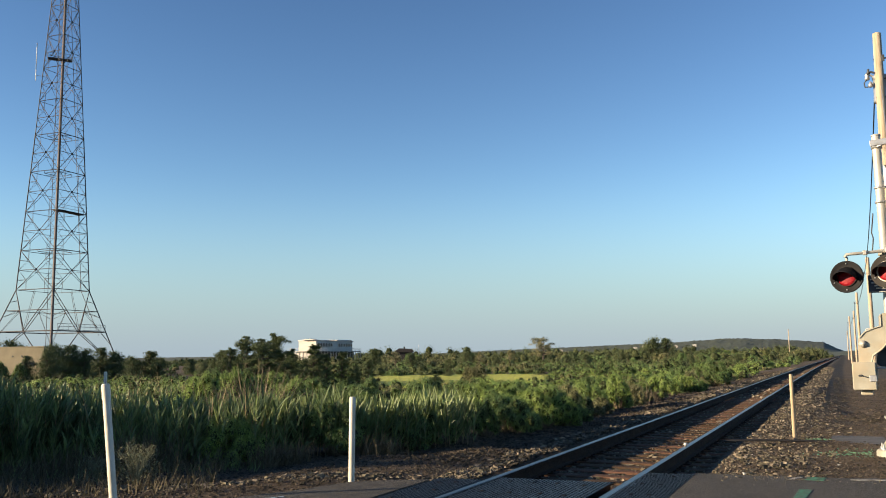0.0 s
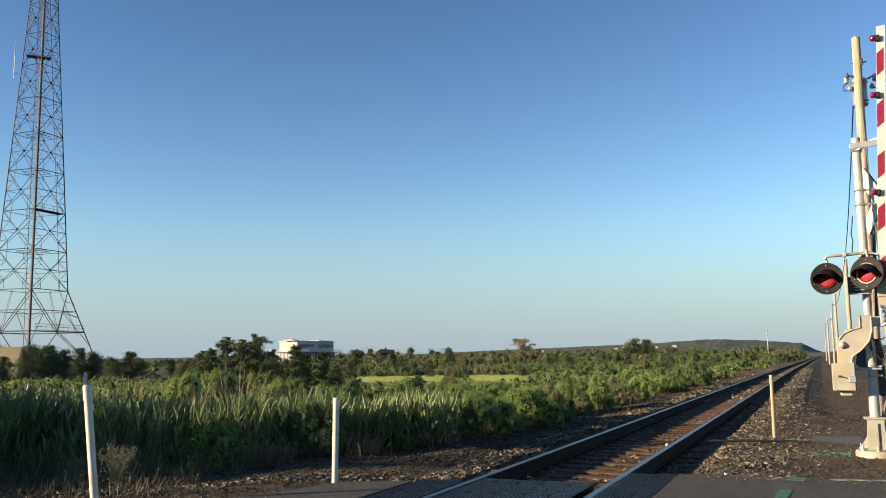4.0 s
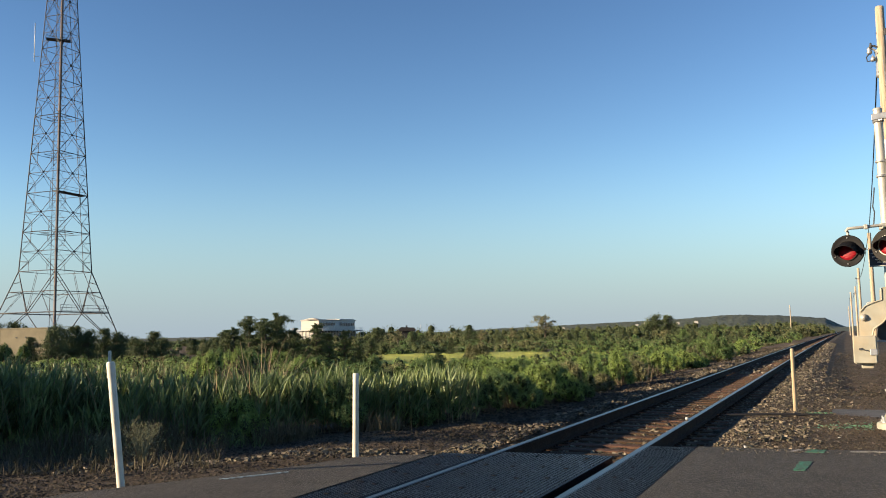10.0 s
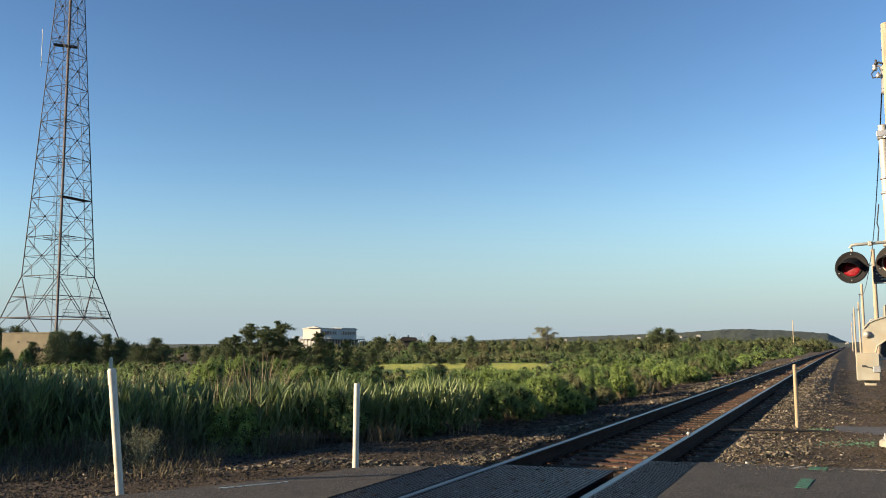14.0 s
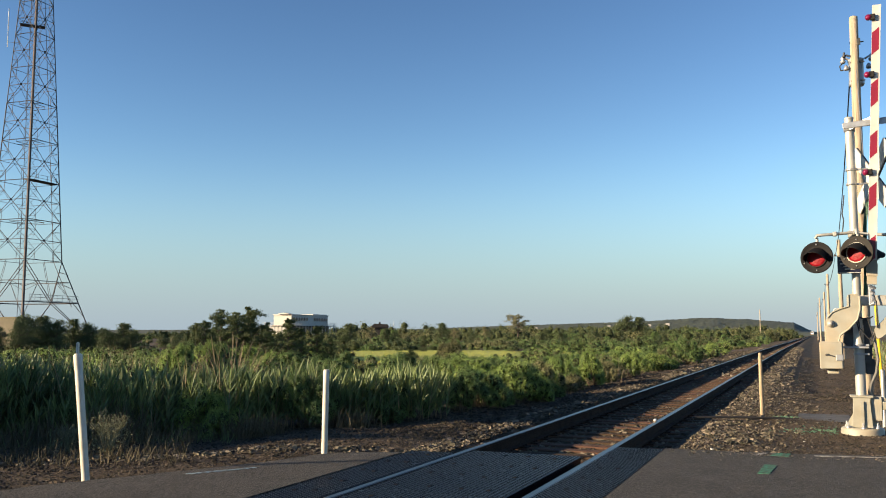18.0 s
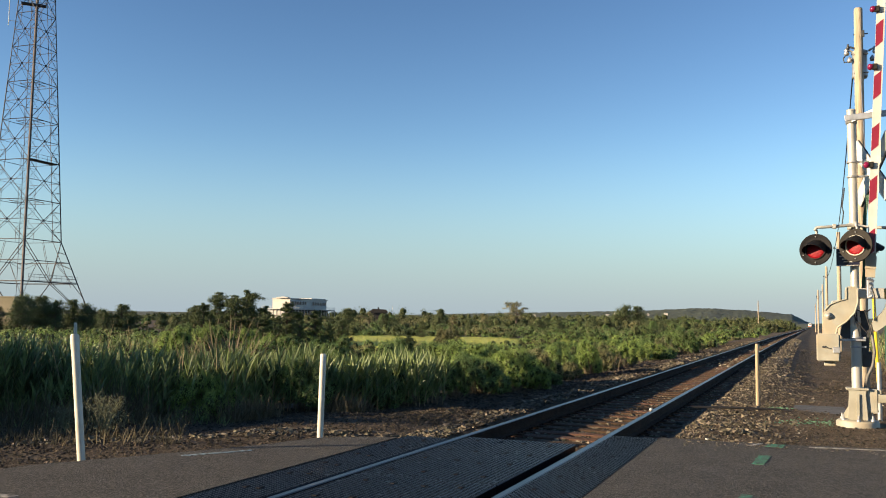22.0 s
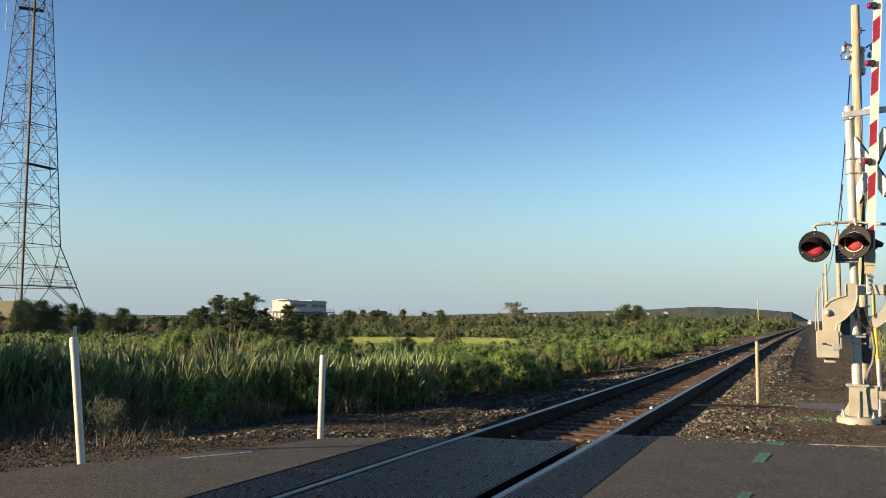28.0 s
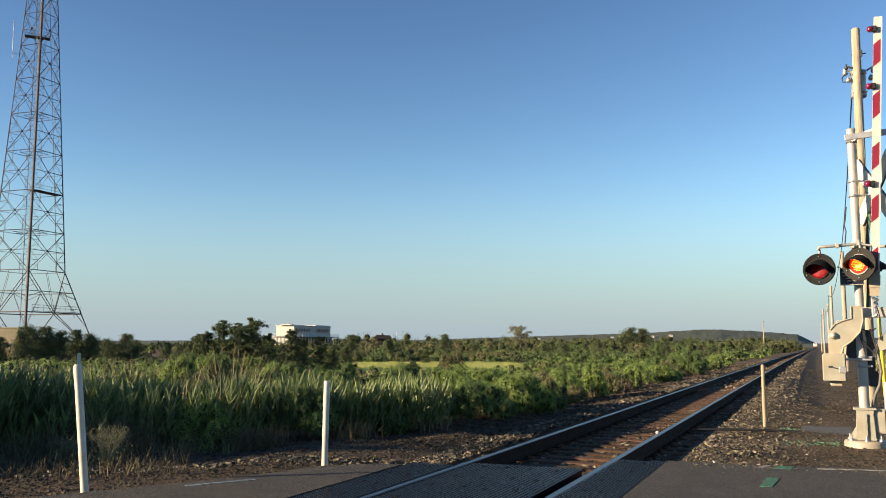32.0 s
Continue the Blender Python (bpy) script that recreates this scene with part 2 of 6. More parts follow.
M_DRYREED = material("dry_reed_stalk", (0.30, 0.225, 0.125), (0.17, 0.125, 0.07), scale=2, rough=0.85, spread=0.4, island=True)
M_LEAF = material("shrub_leaf", (0.150, 0.240, 0.066), (0.084, 0.140, 0.041), scale=0.9, rough=0.55, spread=0.28, island=True, translucent=0.28)
M_LEAFBRIGHT = material("bright_shrub_leaf", (0.275, 0.380, 0.092), (0.170, 0.250, 0.060), scale=0.9, rough=0.5, spread=0.25, island=True, translucent=0.32)
M_OLIVE = material("olive_shrub_leaf", (0.205, 0.198, 0.090), (0.122, 0.120, 0.055), scale=0.9, rough=0.65, spread=0.25, island=True, translucent=0.2)
M_CEDAR = material("cedar_foliage", (0.085, 0.115, 0.038), (0.045, 0.065, 0.024), scale=0.8, rough=0.7, spread=0.25, island=True, translucent=0.1)
M_TWIG = material("grey_twigs", (0.17, 0.135, 0.085), (0.085, 0.068, 0.044), scale=3, rough=0.9, spread=0.3, island=True)
M_WEED = material("grey_green_weed", (0.20, 0.20, 0.12), (0.11, 0.115, 0.062), scale=4, rough=0.85, spread=0.3, island=True)
# dark colour of the shrub cores, painted in place of shade between leaves
M_INNERSHADE = material("inner_shade", (0.060, 0.072, 0.030), (0.030, 0.036, 0.016), scale=6, rough=0.95, bump=1.0, bump_scale=30, fine=0.6, spec=0.1)
M_BARK = material("bark", (0.11, 0.085, 0.065), (0.065, 0.05, 0.04), scale=4, rough=0.95, bump=0.5, bump_scale=20, stretch=(4, 4, 0.6))
M_DRYGRASS = material("dry_grass", (0.120, 0.098, 0.052), (0.066, 0.056, 0.029), scale=0.8, rough=0.8, spread=0.45, island=True, translucent=0.2)
M_MEADOW = material("marsh_meadow_grass", (0.40, 0.41, 0.065), (0.29, 0.31, 0.05), scale=0.5, rough=0.85, bump=1.0, bump_scale=5, fine=1.5)
M_WOODS = material("distant_woods", (0.060, 0.076, 0.050), (0.040, 0.052, 0.036), scale=0.05, rough=0.9, bump=0.5, bump_scale=0.3, fine=12)
M_GREENPAINT = material("green_marking_paint", (0.025, 0.21, 0.115), (0.045, 0.055, 0.042), scale=22, rough=0.8, bump=0.5, bump_scale=170)
M_GREENSTONE = material("green_sprayed_stone", (0.04, 0.20, 0.12), (0.08, 0.075, 0.05), scale=30, rough=0.85, spread=0.3, island=True)
M_WHITEPAINT = material("worn_white_marking", (0.42, 0.40, 0.36), (0.07, 0.062, 0.053), scale=16, rough=0.75, bump=0.5, bump_scale=170)
M_BLUEPAINT = material("pale_blue_marking", (0.26, 0.37, 0.42), (0.05, 0.05, 0.045), scale=18, rough=0.75, bump=0.5, bump_scale=170)
M_TRAINWHITE = material("white_locomotive_paint", (0.55, 0.54, 0.52), (0.48, 0.47, 0.45), scale=0.6, rough=0.4)
M_TRAINRED = material("red_orange_band", (0.60, 0.12, 0.05), (0.50, 0.09, 0.04), scale=0.6, rough=0.45)
M_HEADLIGHT = material("locomotive_headlight", (1, 1, 0.9), (1, 1, 0.9), rough=0.3, glow=(1.0, 0.9, 0.7), glow_strength=6)


# ---- mesh tools ----
class Build:
    """Collects shaped pieces of one mesh."""

    def __init__(self):
        self.v, self.f, self.s = [], [], []

    def add(self, verts, faces, smooth=False):
        k = len(self.v)
        self.v += [tuple(p) for p in verts]
        self.f += [tuple(i + k for i in f) for f in faces]
        self.s += [smooth] * len(faces)
        return self

    def box(self, centre, size, bevel=0.0, turn=None):
        bm = bmesh.new()
        bmesh.ops.create_cube(bm, size=1)
        for v in bm.verts:
            v.co = Vector((v.co.x * size[0], v.co.y * size[1], v.co.z * size[2]))
        if bevel:
            bmesh.ops.bevel(bm, geom=bm.edges[:], offset=bevel, segments=2 if bevel > 0.012 else 1, affect="EDGES")
        bm.verts.index_update()
        m = Matrix.Translation(centre) @ (turn.to_4x4() if turn else Matrix())
        self.add([m @ v.co for v in bm.verts], [[v.index for v in f.verts] for f in bm.faces])
        bm.free()
        return self

    def rod(self, p0, p1, r0, r1=None, n=8, caps=True):
        return self.tube([p0, p1], [r0, r0 if r1 is None else r1], n, caps)

    def tube(self, pts, radii, n=8, caps=True):
        pts = [Vector(p) for p in pts]
        if isinstance(radii, (int, float)):
            radii = [radii] * len(pts)
        rings, faces, side = [], [], None
        for i, p in enumerate(pts):
            d = (pts[min(i + 1, len(pts) - 1)] - pts[max(i - 1, 0)]).normalized()
            if side is None:
                side = d.cross(Vector((0, 0, 1)) if abs(d.z) < 0.9 else Vector((1, 0, 0))).normalized()
            side = (side - d * side.dot(d)).normalized()
            up = d.cross(side)
            rings += [p + (side * math.cos(2 * math.pi * k / n) + up * math.sin(2 * math.pi * k / n)) * radii[i] for k in range(n)]
        for i in range(len(pts) - 1):
            for k in range(n):
                a, b = i * n + k, i * n + (k + 1) % n
                faces.append((a, b, b + n, a + n))
        self.add(rings, faces, True)
        if caps:
            self.add(rings[:n], [tuple(range(n))[::-1]])
            self.add(rings[-n:], [tuple(range(n))])
        return self

    def lathe(self, origin, axis, profile, n=20):
        """profile: (distance along the axis, radius)."""
        ax = Vector(axis).normalized()
        side = ax.cross(Vector((0, 0, 1)) if abs(ax.z) < 0.9 else Vector((1, 0, 0))).normalized()
        up = ax.cross(side)
        verts, faces = [], []
        for h, r in profile:
            verts += [Vector(origin) + ax * h + (side * math.cos(2 * math.pi * k / n) + up * math.sin(2 * math.pi * k / n)) * max(r, 1e-4) for k in range(n)]
        for i in range(len(profile) - 1):
            for k in range(n):
                a, b = i * n + k, i * n + (k + 1) % n
                faces.append((a, b, b + n, a + n))
        return self.add(verts, faces, True)

    def prism(self, outline, place, depth, smooth=False):
        """outline: (u, w) in the plane of place's x and z; it reaches depth along place's y."""
        n = len(outline)
        front = [place @ Vector((u, 0, w)) for u, w in outline]
        back = [place @ Vector((u, depth, w)) for u, w in outline]
        self.add(front + back, [(k, (k + 1) % n, n + (k + 1) % n, n + k) for k in range(n)], smooth)
        self.add(front, [tuple(range(n))[::-1]])
        return self.add(back, [tuple(range(n))])

    def mesh(self, name):
        me = bpy.data.meshes.new(name)
        me.from_pydata(self.v, [], self.f)
        me.polygons.foreach_set("use_smooth", self.s)
        me.update()
        return me


def part(name, build, mat, parent=None, label=""):
    """Links a Build (or a mesh) as one object, under its thing where there is one."""
    me = build.mesh(name) if isinstance(build, Build) else build
    if not me.materials:
        me.materials.append(mat)
    ob = new(name, me)
    ob.parent = parent
    return tagged(ob, label=label)


def thing(name, at, label, category, group="", turn=0.0):
    ob = new(name)
    ob.empty_display_size = 0.1
    ob.matrix_world = pose(*at, 0, 0, turn)
    return tagged(ob, label, category, group)


def quad_mesh(name, verts, quads, smooth=False):
    """A large mesh of four-sided faces from arrays."""
    me = bpy.data.meshes.new(name)
    verts, quads = np.asarray(verts, np.float32), np.asarray(quads, np.int32)
    me.vertices.add(len(verts))
    me.vertices.foreach_set("co", verts.ravel())
    me.loops.add(quads.size)
    me.loops.foreach_set("vertex_index", quads.ravel())
    me.polygons.add(len(quads))
    me.polygons.foreach_set("loop_start", np.arange(0, quads.size, 4, dtype=np.int32))
    me.polygons.foreach_set("use_smooth", np.full(len(quads), smooth))
    me.update(calc_edges=True)
    return me


rng = np.random.default_rng(7)


def ribbons(base, way, length, width, droop, segs=4, tip=0.08):
    """Curved tapering blades: base (n, 3), way (n, 3), length, width and droop (n)."""
    n = len(base)
    s = np.linspace(0, 1, segs + 1)
    way = way / np.linalg.norm(way, axis=1, keepdims=True)
    turn = rng.uniform(0, 2 * np.pi, n)
    side = np.stack([np.cos(turn), np.sin(turn), np.zeros(n)], 1)
    side = side - way * np.sum(side * way, 1, keepdims=True)
    side /= np.linalg.norm(side, axis=1, keepdims=True) + 1e-9
    c = base[:, None] + way[:, None] * (length[:, None, None] * s[None, :, None])
    c[:, :, 2] -= (droop * length)[:, None] * s[None] ** 2
    w = width[:, None] * np.maximum(tip, np.minimum(1, 0.55 + 2 * s) * (1 - s ** 2.2))[None]
    v = np.stack([c - side[:, None] * w[:, :, None] / 2, c + side[:, None] * w[:, :, None] / 2], 2).reshape(-1, 3)
    k = (np.arange(n)[:, None] * (2 * (segs + 1)) + np.arange(segs)[None] * 2).ravel()
    return v, np.stack([k, k + 1, k + 3, k + 2], 1)


def leaves(points, size, flat=0.0, aspect=0.55, way=None, out=None):
    """Small diamond leaves with a fold, at points (n, 3)."""
    n = len(points)
    a = rng.normal(size=(n, 3)) if way is None else way + rng.normal(scale=0.5, size=(n, 3))
    a[:, 2] *= 1 - flat
    a /= np.linalg.norm(a, axis=1, keepdims=True) + 1e-9
    b = np.cross(a, rng.normal(size=(n, 3)))
    b /= np.linalg.norm(b, axis=1, keepdims=True) + 1e-9
    c = np.cross(a, b)
    if out is not None:
        c = out / (np.linalg.norm(out, axis=1, keepdims=True) + 1e-9) + rng.normal(scale=0.38, size=(n, 3))
        c /= np.linalg.norm(c, axis=1, keepdims=True) + 1e-9
        a = a - c * np.sum(a * c, 1, keepdims=True)
        a /= np.linalg.norm(a, axis=1, keepdims=True) + 1e-9
        b = np.cross(c, a)
    size = np.broadcast_to(size, (n,))[:, None] * rng.uniform(0.65, 1.3, (n, 1))
    v = np.stack([points - a * size * 0.5, points + b * size * aspect * 0.5 + c * size * 0.12, points + a * size * 0.5, points - b * size * aspect * 0.5 + c * size * 0.12], 1).reshape(-1, 3)
    k = np.arange(n)[:, None] * 4
    return v, np.hstack([k, k + 1, k + 2, k + 3])


def joined(*pieces):
    vs, qs, k = [], [], 0
    for v, q in pieces:
        vs.append(v)
        qs.append(q + k)
        k += len(v)
    return np.concatenate(vs), np.concatenate(qs)


def lumps(x, y, scale, seed=0):
    """Smooth pseudo-random heights from -1 to 1 for arrays of places."""
    r = np.random.default_rng(seed)
    out = np.zeros_like(x, dtype=float)
    for k in range(5):
        a, p, f = r.uniform(0, 2 * np.pi), r.uniform(0, 6.3), r.uniform(0.6, 1.7) / scale
        out += np.sin((x * np.cos(a) + y * np.sin(a)) * f * 2 * np.pi + p + 1.3 * np.sin((x * np.sin(a) - y * np.cos(a)) * f * 3.1))
    return out / 3.2


# ---- plan ----
RAIL_L, RAIL_R = -3.73, -2.22


def bend(y):
    """How far the line has swung to the right at y."""
    u = np.asarray(y, float) - 100
    return 0.0093 * ((u + np.sqrt(u * u + 3600)) / 2 - 7.2) * (np.asarray(y) > 0)


def ground_z(x, y):
    """Height of the ground: track bed, gravel path, shoulder and marsh."""
    x, y = np.asarray(x, float), np.asarray(y, float)
    d = x - (RAIL_L + RAIL_R) / 2 - bend(y)
    away = np.clip((y - 15.5) / 15, 0, 1)
    bed = np.where(np.abs(d) < 1.35, -0.215, -0.15)
    path = -0.10 - 0.34 * away
    right = np.interp(d, [1.35, 1.5, 1.9, 3.2, 6.5, 9], [0, 0, 0, 1, 1, 1])
    right_z = -0.15 * (1 - right) + right * (path - np.clip((d - 6.0) / 3, 0, 1) * 0.3)
    left = np.clip((-d - 1.9) / (0.5 + 1.6 * away), 0, 1)
    marsh = np.clip((-d - 3.6) / 4, 0, 1) * np.clip((y - 6) / 8, 0, 1)
    left_z = -0.15 * (1 - left) + left * (-0.10 - 0.28 * away) - 0.34 * marsh - 0.45 * np.clip((-d - 5) / 8, 0, 1) * np.clip((y - 19) / 14, 0, 1)
    z = np.where(d > 1.35, right_z, np.where(d < -1.35, left_z, bed))
    return z + 0.03 * lumps(x, y, 3.1, 3) * (np.abs(d) > 1.4)


def height_limit(x, y):
    """Greatest height of reeds and scrub above the ground: tall by the road, low towards the open meadow."""
    d, b = np.hypot(x, y), np.degrees(np.arctan2(x, y))
    fall = np.interp(b, [-60, -44, -37, -33, -30, -27, -18, -14, -10, -6, 0], [0.008, 0.012, 0.0165, 0.0195, 0.024, 0.029, 0.029, 0.024, 0.015, 0.010, 0.006])
    return np.clip(1.34 - fall * np.minimum(d, 125) - ground_z(x, y), 0.3, 3)


# ---- ground ----
def spaced(lo, hi, step, reach, grow=1.22):
    mid = np.arange(lo, hi + step / 2, step)
    out, d, p = [], step, 0.0
    while p < reach:
        d *= grow
        p += d
        out.append(p)
    return np.concatenate([lo - np.array(out[::-1]), mid, hi + np.array(out)])


gx, gy = spaced(-16, 8, 0.2, 4200), spaced(-2, 34, 0.2, 4200)
GX, GY = np.meshgrid(gx, gy)
GZ = ground_z(GX, GY)
road = (GY < 11.4 + 0.07 * GX) & (GX > -6.6) & (GY > -40)
GZ = np.where(road & (GX > -9), np.minimum(GZ, -0.10), GZ)
nx, ny = len(gx), len(gy)
kk = (np.arange(ny - 1)[:, None] * nx + np.arange(nx - 1)[None]).ravel()
ground = part("ground", quad_mesh("ground", np.stack([GX.ravel(), GY.ravel(), GZ.ravel()], 1), np.stack([kk, kk + 1, kk + nx + 1, kk + nx], 1), True), M_EARTH)
tagged(ground, "brown sandy soil of trackside and marsh", "ground", kind="structure")

# road: a thick slab each side of the crossing panels
LEFT_EDGE = [(-4.34, 9.46), (-4.75, 9.28), (-5.12, 8.98), (-5.32, 8.3), (-5.64, 7.6), (-5.98, 6.95), (-6.28, 6.42), (-6.62, 5.6), (-7.2, 4.0), (-8.6, 0.5), (-13, -12), (-4.34, -12)]
RIGHT_EDGE = [(-1.60, -12), (14, -12), (14, 13.3), (6, 12.2), (2.6, 11.55), (0.66, 11.17), (-0.2, 11.02), (-0.9, 10.93), (-1.60, 10.95)]


def slab(outline, top, bottom):
    b = Build()
    n = len(outline)
    b.add([(x, y, top) for x, y in outline] + [(x, y, bottom) for x, y in outline], [tuple(range(n))] + [((k + 1) % n, k, n + k, n + (k + 1) % n) for k in range(n)])
    return b


def rough_edge(pts, cut, lo, hi, amp=0.022):
    """Breaks an outline's free edge into small uneven steps."""
    out = []
    for i, (a, b) in enumerate(zip(pts, pts[1:] + pts[:1])):
        out.append(a)
        if lo <= i < hi:
            k = max(1, int(math.dist(a, b) / cut))
            for j in range(1, k):
                f = j / k
                out.append((a[0] + (b[0] - a[0]) * f + random.uniform(-amp, amp), a[1] + (b[1] - a[1]) * f + random.uniform(-amp, amp)))
    return out


road_west = part("road_west", slab(rough_edge(LEFT_EDGE, 0.12, 0, 9)[::-1], 0.0, -0.16), M_ASPHALT)
tagged(road_west, "worn dark asphalt road beyond the rails", "road", kind="structure")
road_east = part("road_east", slab(rough_edge(RIGHT_EDGE, 0.12, 2, 8), 0.0, -0.16), M_ASPHALT)
tagged(road_east, "worn dark asphalt road before the rails", "road", kind="structure")


def marking(name, pts, mat, label):
    ob = part(name, slab(rough_edge(pts, 0.035, 0, len(pts), 0.007), 0.005, 0.001), mat)
    return tagged(ob, label, "road marking", kind="structure")


marking("marking_1", [(-0.55, 7.02), (-0.46, 7.0), (-0.40, 7.64), (-0.48, 7.68)], M_GREENPAINT, "green survey paint dash on asphalt")
marking("marking_2", [(-0.50, 9.35), (-0.39, 9.33), (-0.34, 9.98), (-0.46, 10.0)], M_GREENPAINT, "green survey paint dash on asphalt")
marking("marking_3", [(-0.44, 10.72), (-0.24, 10.72), (-0.22, 10.98), (-0.40, 10.96)], M_GREENPAINT, "green survey paint patch at the asphalt edge")
marking("marking_4", [(-0.60, 5.0), (-0.44, 4.98), (-0.40, 5.55), (-0.55, 5.6)], M_GREENPAINT, "green survey paint dash on asphalt")
marking("marking_5", [(0.02, 10.86), (3.0, 11.42), (3.0, 11.50), (0.02, 10.93)], M_WHITEPAINT, "worn white edge line on asphalt")
marking("marking_6", [(-0.62, 10.72), (-0.57, 10.70), (-0.46, 10.95), (-0.51, 10.96)], M_WHITEPAINT, "small white paint tick on asphalt")
marking("marking_7", [(-5.60, 7.22), (-5.55, 7.19), (-5.18, 7.80), (-5.22, 7.84)], M_BLUEPAINT, "faded pale blue survey paint on asphalt")
marking("marking_8", [(-5.95, 4.95), (-5.40, 5.05), (-5.40, 5.13), (-5.95, 5.03)], M_WHITEPAINT, "worn white paint dash on asphalt")

# ---- track ----
RAIL_PROFILE = [(-0.07, -0.175), (0.07, -0.175), (0.07, -0.163), (0.012, -0.148), (0.009, -0.048), (0.034, -0.036), (0.036, -0.008), (0.028, 0.0), (-0.028, 0.0), (-0.036, -0.008), (-0.034, -0.036), (-0.009, -0.048), (-0.012, -0.148), (-0.07, -0.163)]


def rail(name, x0, label):
    ys = np.concatenate([np.arange(-14, 60, 3.0), np.arange(60, 300, 10.0), np.arange(300, 1400, 40.0)])
    n = len(RAIL_PROFILE)
    verts = [(x0 + bend(y) + u, y, w) for y in ys for u, w in RAIL_PROFILE]
    b = Build()
    faces = [(i * n + k, i * n + (k + 1) % n, (i + 1) * n + (k + 1) % n, (i + 1) * n + k) for i in range(len(ys) - 1) for k in range(n)]
    b.add(verts, faces)
    me = b.mesh(name)
    me.materials.append(M_RUST)
    me.materials.append(M_RAILTOP)
    me.polygons.foreach_set("material_index", [1 if k in (6, 7, 8) else 0 for i in range(len(ys) - 1) for k in range(n)])
    return tagged(part(name, me, M_RUST), label, "rail", "rails of the line")


rail("rail", RAIL_L, "rusty steel rail with a polished head")
rail("rail", RAIL_R, "rusty steel rail with a polished head, small white stone on it")


# flat block, coloured black in place of a shaded bolt hole
HOLE_SHADE = Build().box((0, 0, 0.001), (0.038, 0.055, 0.009), 0.002).mesh("bolt_hole_shade")


def panel(name, x0, x1, y0, y1, parent, pitch_y=0.034, pitch_x=0.044):
    """A moulded rubber crossing panel with raised tread studs."""
    b = Build()
    b.box(((x0 + x1) / 2, (y0 + y1) / 2, -0.083), (x1 - x0 - 0.006, y1 - y0 - 0.006, 0.156), 0.008)
    xs = np.arange(x0 + 0.03, x1 - 0.02, pitch_x)
    ys = np.arange(y0 + 0.03, y1 - 0.02, pitch_y)
    X, Y = np.meshgrid(xs, ys)
    if x0 > RAIL_R:
        X = X + (np.arange(len(ys)) % 2)[:, None] * pitch_x / 2
    c = np.stack([X.ravel(), Y.ravel(), np.full(X.size, -0.006)], 1)
    off = np.array([(-0.016, -0.009, 0), (0.016, -0.009, 0), (0.016, 0.009, 0), (-0.016, 0.009, 0), (-0.010, -0.0035, 0.0055), (0.010, -0.0035, 0.0055), (0.010, 0.0035, 0.0055), (-0.010, 0.0035, 0.0055)])
    q = np.array([(0, 1, 5, 4), (1, 2, 6, 5), (2, 3, 7, 6), (3, 0, 4, 7), (4, 5, 6, 7)])
    keep = rng.uniform(size=len(c)) > 0.012
    c = c[keep]
    k = np.arange(len(c))[:, None, None] * 8
    base = len(b.v)
    b.v += [tuple(p) for p in (c[:, None] + off[None]).reshape(-1, 3)]
    fs = (q[None] + k).reshape(-1, 4) + base
    b.f += [tuple(f) for f in fs.tolist()]
    b.s += [False] * len(fs)
    ob = part(name, b, M_RUBBER, parent)
    for yy in np.linspace(y0 + 0.3, y1 - 0.3, 4):
        for xx in (np.linspace(x0 + 0.2, x1 - 0.2, 4) if x1 - x0 > 0.8 else (x0 + 0.16, x1 - 0.2)):
            h = part("bolt_hole_shade", HOLE_SHADE, M_BLACK, ob)
            h.matrix_basis = pose(xx + random.uniform(-0.03, 0.03), yy + random.uniform(-0.05, 0.05), 0.0, 0, 0, random.uniform(-12, 12))
    return ob


crossing = thing("level_crossing", (0, 0, 0), "black rubber level crossing panels with worn raised tread", "level crossing")
for a, b_ in ((9.92, 7.20), (7.20, 4.47), (4.47, 1.75), (1.75, -0.97)):
    panel("gauge_panel", -3.655, -2.37, b_, a, crossing)
for a, b_ in ((10.87, 8.15), (8.15, 5.43), (5.43, 2.71), (2.71, 0.0)):
    panel("field_panel", -2.165, -1.625, b_, a, crossing)
for a, b_ in ((9.66, 7.2), (7.2, 4.47), (4.47, 1.75), (1.75, -0.97)):
    panel("field_panel", -4.32, -3.785, b_, a, crossing)

# sleepers
track = thing("sleeper_row", (0, 0, 0), "weathered brown timber sleepers with steel tie plates", "railway sleepers")
tie_mesh = Build().box((0, 0, -0.085), (2.55, 0.22, 0.17), 0.012).mesh("sleeper")
plate = Build().box((0, 0, 0.008), (0.33, 0.19, 0.016), 0.003)
for sx in (-0.11, 0.11):
    for sy in (-0.055, 0.055):
        plate.box((sx, sy, 0.026), (0.03, 0.03, 0.03), 0.006)
plate_mesh = plate.mesh("tie_plate")
y = 10.25
for k in range(150):
    cx = (RAIL_L + RAIL_R) / 2 + float(bend(y))
    t = part("sleeper", tie_mesh, M_TIE, track)
    t.matrix_basis = pose(cx + random.uniform(-0.05, 0.05), y, -0.188 + random.uniform(-0.008, 0.004), random.uniform(-0.8, 0.8), 0, random.uniform(-1.0, 1.0))
    if k < 40:
        for rx in (RAIL_L, RAIL_R):
            p = part("tie_plate", plate_mesh, M_RUST, t)
            p.matrix_basis = pose(rx + float(bend(y)) - t.matrix_basis.translation.x, 0, 0.0)
    y += 0.53 + random.uniform(-0.02, 0.02)
part("far_sleepers", (lambda b: [b.box(((RAIL_L + RAIL_R) / 2 + float(bend(yy)), yy, -0.27), (2.55, 0.22, 0.17)) for yy in np.arange(y, y + 260, 0.53)] and b)(Build()), M_TIE, track)


